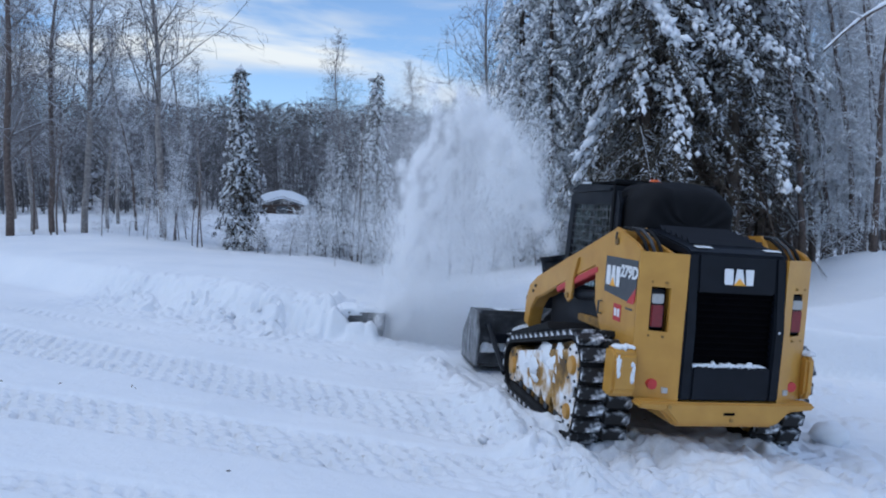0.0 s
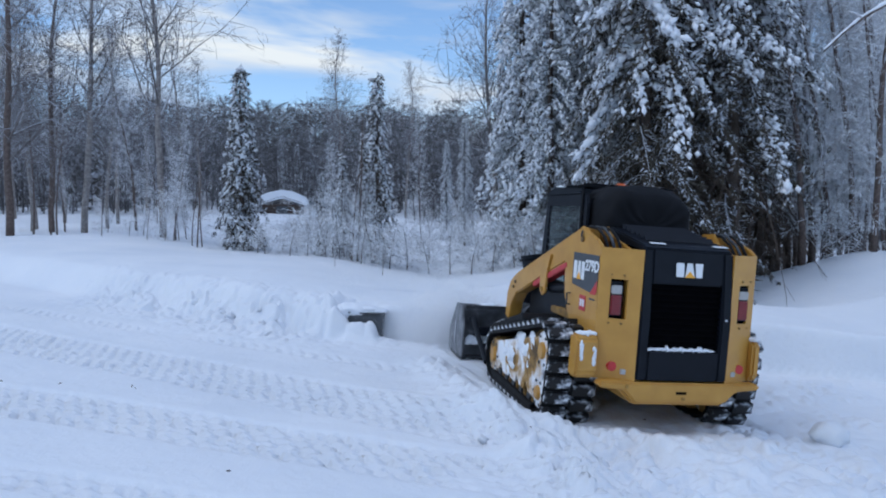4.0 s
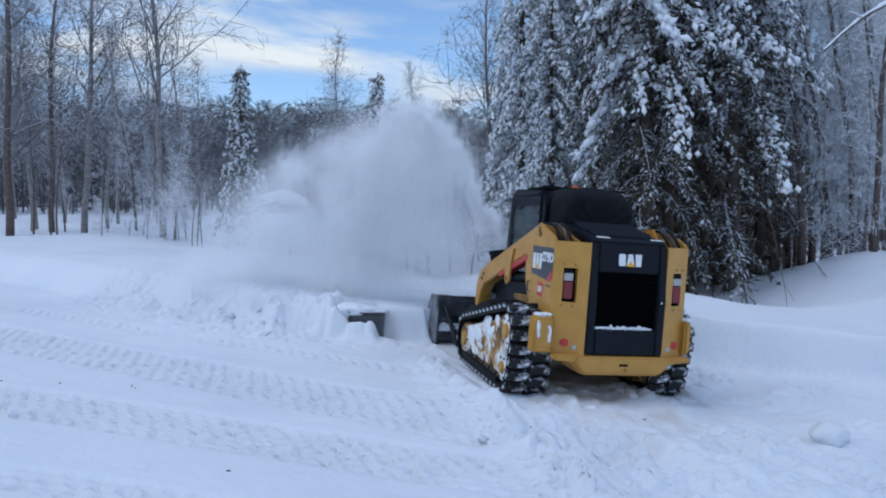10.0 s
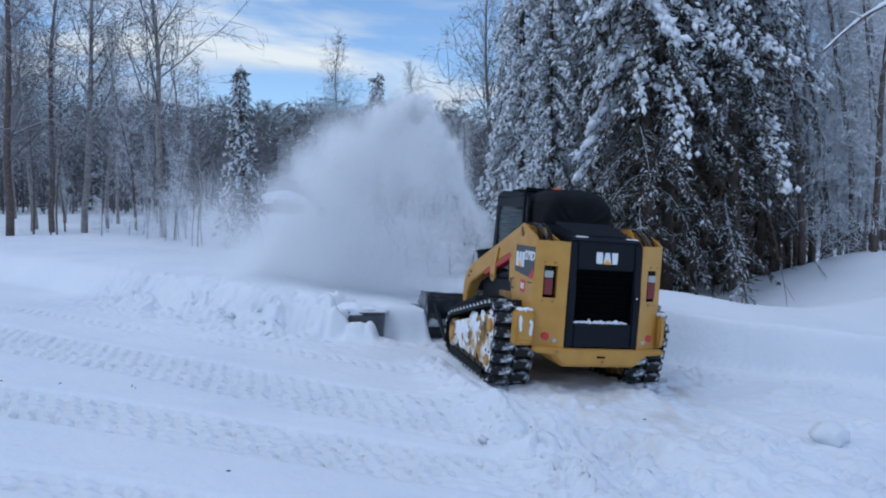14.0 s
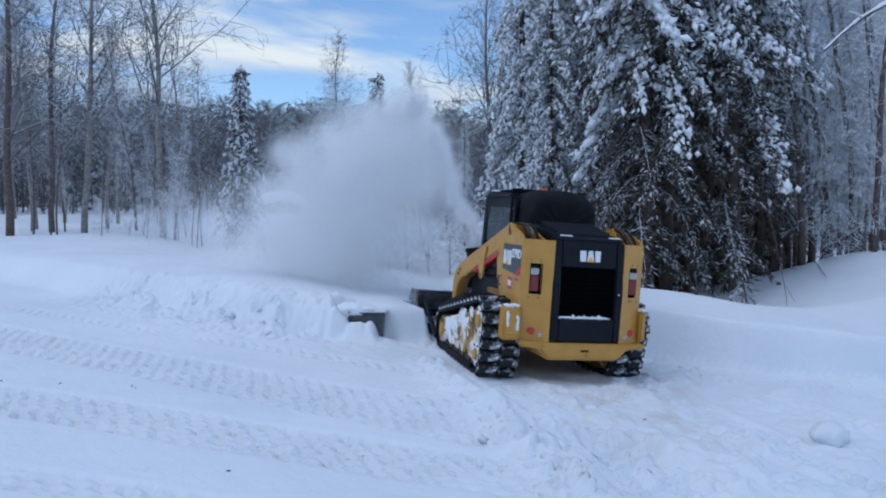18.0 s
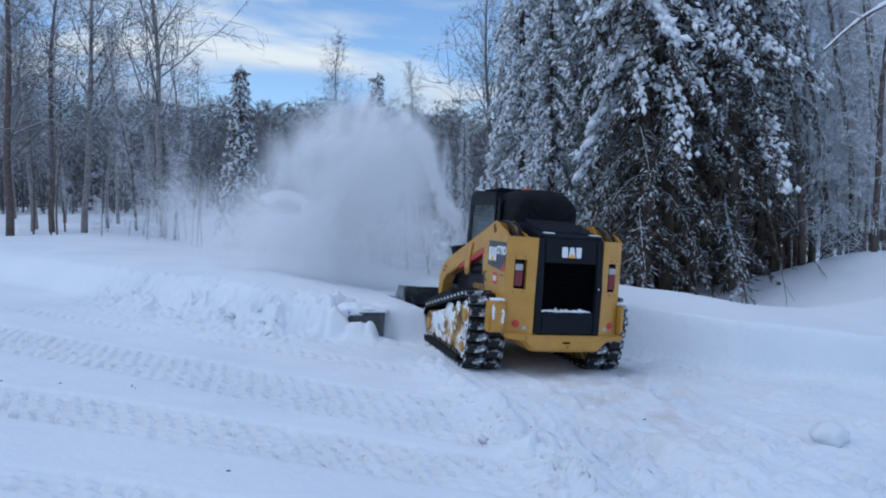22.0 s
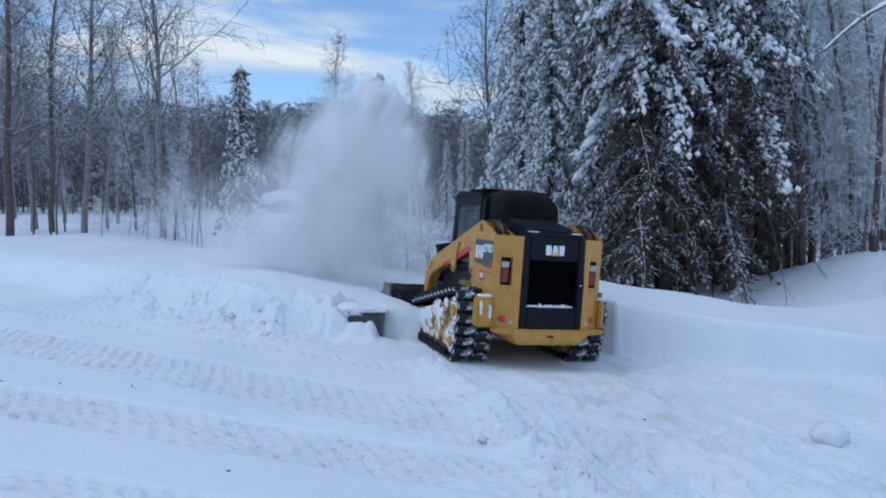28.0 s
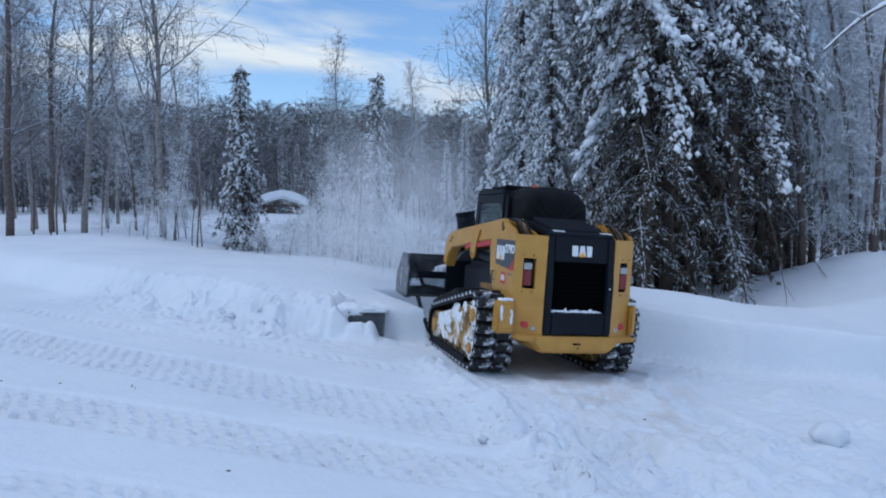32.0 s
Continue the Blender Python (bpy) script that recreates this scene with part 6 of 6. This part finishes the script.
# ---- what moves ----
LEAN = 3.89
LOADER_PATH = [(0, 2.028, 5.241, 11.38, 0.007, 0.60), (1, 1.993, 5.383, 11.36, 0.003, 0.51), (2, 1.955, 5.527, 11.37, -0.002, 0.42), (3, 1.919, 5.679, 11.36, -0.004, 0.32),
               (3.5, 1.900, 5.756, 11.34, -0.002, 0.26), (5.5, 1.809, 6.073, 11.30, 0.013, -0.03), (6, 1.786, 6.155, 11.36, 0.017, -0.09), (7, 1.750, 6.321, 11.81, 0.022, -0.17),
               (8, 1.717, 6.490, 12.37, 0.020, -0.19), (9, 1.690, 6.659, 12.94, 0.015, -0.14), (10, 1.658, 6.817, 13.47, 0.009, -0.07), (11, 1.617, 6.962, 13.87, 0.004, -0.02),
               (12, 1.583, 7.075, 14.15, 0.001, -0.00), (13, 1.559, 7.157, 14.10, -0.003, 0.00), (14, 1.533, 7.233, 14.04, -0.005, -0.01), (14.5, 1.518, 7.269, 14.09, -0.005, -0.01),
               (16.5, 1.467, 7.413, 14.48, -0.008, -0.04), (17, 1.454, 7.454, 14.61, -0.008, -0.04), (18, 1.429, 7.542, 14.90, -0.008, -0.06), (19, 1.397, 7.631, 15.22, -0.006, -0.06),
               (20, 1.364, 7.726, 15.65, -0.003, -0.07), (21, 1.333, 7.826, 16.10, 0.001, -0.10), (22, 1.301, 7.925, 16.55, 0.003, -0.12), (23, 1.269, 8.018, 16.97, 0.002, -0.13),
               (24, 1.243, 8.108, 17.19, -0.000, -0.11), (25, 1.215, 8.189, 17.45, -0.001, -0.10), (25.5, 1.200, 8.223, 17.70, -0.001, -0.10), (27.5, 1.171, 8.308, 18.81, 0.000, -0.10),
               (28, 1.174, 8.299, 18.79, 0.001, -0.10), (29, 1.223, 8.197, 18.32, 0.005, -0.10), (30, 1.271, 8.041, 17.76, 0.011, -0.11), (30.5, 1.296, 7.953, 17.39, 0.014, -0.12),
               (31, 1.322, 7.866, 17.00, 0.019, -0.14), (31.5, 1.346, 7.785, 16.59, 0.026, -0.17), (32, 1.373, 7.700, 16.18, 0.033, -0.20)]


def loader_at(t):
    P = np.array(LOADER_PATH)
    return [float(np.interp(t, P[:, 0], P[:, k])) for k in (1, 2, 3, 4, 5)]


def loader_pose(t):
    x, y, a, z, nose = loader_at(t)
    return Matrix.Translation((x, y, -0.068 * x + z)) @ pose(0, 0, 0, 0, LEAN, 0) @ pose(0, 0, 0, nose, 0, a)


# seconds, climb and sideways speed of the snow that leaves the chute, and how thick it comes
BLOW = [(-3.0, 6.0, 1.75, 0.06), (0.6, 6.0, 1.75, 0.06), (1.2, 5.2, 1.9, 0.05), (4.2, 6.4, 2.2, 0.7), (4.7, 7.2, 2.2, 1.0), (5.2, 7.5, 2.5, 1.0), (5.6, 7.3, 3.0, 1.0), (6.4, 7.0, 3.7, 1.0),
        (7.4, 6.8, 3.95, 1.0), (8.4, 6.25, 4.0, 1.0), (9.4, 6.1, 3.8, 1.0), (11.4, 6.15, 3.2, 1.0), (12.9, 6.45, 3.45, 1.0), (16.4, 6.6, 3.55, 1.0), (19.4, 6.85, 3.3, 1.0), (21.4, 6.65, 3.5, 1.0),
        (23.4, 6.8, 3.45, 1.0), (26.8, 6.8, 3.3, 1.0), (28.3, 7.3, 2.8, 1.0), (29.0, 6.8, 2.8, 0.7), (29.6, 5.9, 2.4, 0.35), (30.5, 4.6, 2.2, 0.12)]


def blowing(t):
    on = t < 1.25 or 4.2 < t < 30.5
    return on, *[float(np.interp(t, [r[0] for r in BLOW], [r[k] for r in BLOW])) for k in (1, 2, 3)]


def fall_after(tau, vt):
    return vt * tau - vt * vt / 9.8 * (1 - math.exp(-9.8 * tau / vt))


def puff_rows(rnd, kind, i, start):
    """Flight after flight, from the chute to the snow and, through the blower, to the chute again."""
    rows, e, j = [], start, 0
    born = (0.0, 0.20, 0.36)[kind]
    while e < 32.0:
        on, climb, side, thick = blowing(e)
        j += 1
        even = [(i * g + j * h + 0.5) % 1.0 for g, h in ((0.6180, 0.3770), (0.7549, 0.5698), (0.5497, 0.8191))]
        if on and even[2] > (thick if kind else float(np.interp(e, [0.9, 0.95, 4.0, 4.1, 29.5, 30.1], [0.7, 0.0, 0.0, 1.0, 1.0, 0.0]))):
            e += rnd.uniform(0.5, 1.0)
            continue
        if not on:
            e = 4.21 + 2.0 * i / 300 if e < 4.2 else e + 0.1
            continue
        p = loader_pose(max(e, 0)) @ Vector((-0.30, 2.97, 1.33))
        # the stream keeps together, the finer powder lags and falls short of it
        q = 0.95 + 0.05 * even[0] if kind == 0 else (0.05 + 0.95 * even[0]) ** (0.14 if kind == 1 else 0.30) * (1.0 if kind == 1 else 0.95)
        wide = (1.15 if e < 1.3 else 0.60) + 0.13 * even[1] if kind == 0 else 0.52 + 0.93 * even[1] ** 0.75
        loose = (0.15 if e > 1.3 else 0.22) if kind == 0 else 0.06
        v = Vector((-side * q * wide + rnd.gauss(0, loose), 1.45 + rnd.gauss(0, 0.28), climb * q + rnd.gauss(0, loose)))
        if kind:
            v.z *= 1 - 0.15 * max(0.0, wide - 0.95) / 0.5 - 0.30 * max(0.0, 0.80 - wide)
        up = v.z / 9.8
        apex = p.z + v.z * v.z / 19.6
        sink = (8.0, 3.1, 2.5)[kind]
        flight = []
        for tau in (0.0, 0.07, 0.20, 0.36, 0.56, 0.80, 1.1, 1.45, 1.9, 2.5, 3.2):
            if tau < born:
                continue
            k = (1 - math.exp(-tau / 1.3)) * 1.3
            x, y = p.x + v.x * k, p.y + v.y * k
            z = p.z + v.z * tau - 4.9 * tau * tau if tau < up else apex - fall_after(tau - up, sink)
            flight.append((e + tau, Vector((x, y, z))))
            if z < 0.15:
                break
        first, last = flight[0], flight[-1]
        under = first[1] + Vector((-0.1 * kind, 0.3, -2.7))
        if not rows and e > 0:
            rows.append((-3.0, under))
        if rows:
            rows.append((max(first[0] - 0.08, rows[-1][0] + 0.03), under))
        rows += flight
        rows.append((last[0] + 0.14, Vector((last[1].x, last[1].y, -1.4))))
        e = last[0] + 0.24 + rnd.uniform(0, 0.08)
    return rows


def keyed(rows, turn):
    """Rows of the clip's span alone, none closer than a frame."""
    times = [r[0] for r in rows]
    at = lambda t: Vector([float(np.interp(t, times, [r[1][k] for r in rows])) for k in range(3)])
    out = [(0.0, at(0.0))] + [r for r in rows if 0.04 < r[0] < 31.96] + [(32.0, at(32.0))]
    spin = pose(0, 0, 0, turn * 0.3, turn * 0.2, turn)
    seen, good = set(), []
    for t, p in out:
        if frame(t) not in seen:
            seen.add(frame(t))
            good.append((t, Matrix.Translation(p) @ spin))
    return good


def motions():
    walk(LOADER, [(r[0], loader_pose(r[0])) for r in LOADER_PATH])
    py, pz = ARM_PIVOT
    lift = [(0, 0), (30.3, 0), (30.8, 1.5), (31.2, 4.5), (31.6, 8.0), (32, 11.5)]
    swing = lambda a: Matrix.Translation((0, py, pz)) @ pose(0, 0, 0, a) @ Matrix.Translation((0, -py, -pz))
    walk(ARM, [(t, swing(a)) for t, a in lift])
    walk(BLOWER, [(t, swing(a) @ Matrix.Translation((0, 2.66, 0.35)) @ pose(0, 0, 0, -a * 0.9) @ Matrix.Translation((0, -2.66, -0.35))) for t, a in lift])
    # tread bars run round the belt as far as the loader travels
    P = np.array(LOADER_PATH)
    far = np.concatenate([[0], np.cumsum(np.hypot(np.diff(P[:, 1]), np.diff(P[:, 2])) * np.where(P[1:, 0] > 27.6, -1, 1))])
    times = [0, 1, 2, 3, 4.5, 6, 7, 8, 9, 10, 11, 12, 13, 14, 16, 18, 20, 22, 24, 26, 27.5, 29, 30, 31, 32]
    for ob, s, x in TREADS:
        walk(ob, [(t, belt_pose(s + float(np.interp(t, P[:, 0], far)), x)) for t in times])
    # the uncut bank in the lane goes into the blower slice by slice
    for ob, v0 in SLICES:
        t_in = next((t for t in np.arange(0, 28, 0.1) if lane_uv(*loader_at(t)[:2])[1] + 3.25 > v0), 28)
        walk(ob, [(0, pose(0, 0, 0)), (max(t_in, 0.05), pose(0, 0, 0)), (t_in + 0.5, pose(0, 0.05, -0.9)), (32, pose(0, 0.05, -0.9))])
    rnd = random.Random(77)
    for ob, kind, i, count in PUFFS:
        walk(ob, keyed(puff_rows(rnd, kind, i, -2.8 + (1.9, 2.2, 2.6)[kind] * i / count), rnd.uniform(0, 80)))
    # powder that hangs in the air, drifts over the clearing and settles
    for i, ob in enumerate(MISTS):
        rows = []

        def drift(e, x, y, z, dx, sink, life):
            rows.extend([(e - 1.1, Vector((x + 0.5, y, -1.6))), (e, Vector((x, y, z)))])
            for k in (0.5, 1.0):
                rows.append((e + life * k, Vector((x + dx * life * k, y + 0.3 * life * k, z - sink * life * k))))
            rows.append((e + life + 1.8, Vector((x + dx * (life + 1.6), y + 0.3 * life + 0.4, -1.8))))

        if i % 2:
            u = (i * 0.618) % 1
            drift(-0.1 + 0.3 * rnd.random(), -0.9 + 1.7 * u, rnd.uniform(9.2, 10.8), 0.7 + 2.5 * ((i * 0.755) % 1), rnd.uniform(-0.30, 0.0), rnd.uniform(0.15, 0.45), rnd.uniform(1.4, 3.6))
        e = 7.6 + (i * 0.31) % 7
        while e < 28.0:
            drift(e, rnd.uniform(-4.8, -1.8), rnd.uniform(13.0, 16.0), rnd.uniform(0.7, 2.3), rnd.uniform(-0.75, -0.20), rnd.uniform(0.02, 0.14), min(rnd.uniform(3.5, 5.6), 29.6 - e))
            e += 8.4
        drift(rnd.uniform(29.75, 30.3), -1.9 + 2.1 * ((i * 0.618) % 1), rnd.uniform(11.0, 12.6), 0.7 + 2.5 * ((i * 0.755) % 1), rnd.uniform(-0.2, 0.05), rnd.uniform(0.12, 0.40), rnd.uniform(1.3, 4.2))
        rows.sort(key=lambda r: r[0])
        rows = [(-3.0, rows[0][1])] + [r for r in rows if r[0] > -2.9]
        walk(ob, keyed(rows, rnd.uniform(0, 80)))


motions()
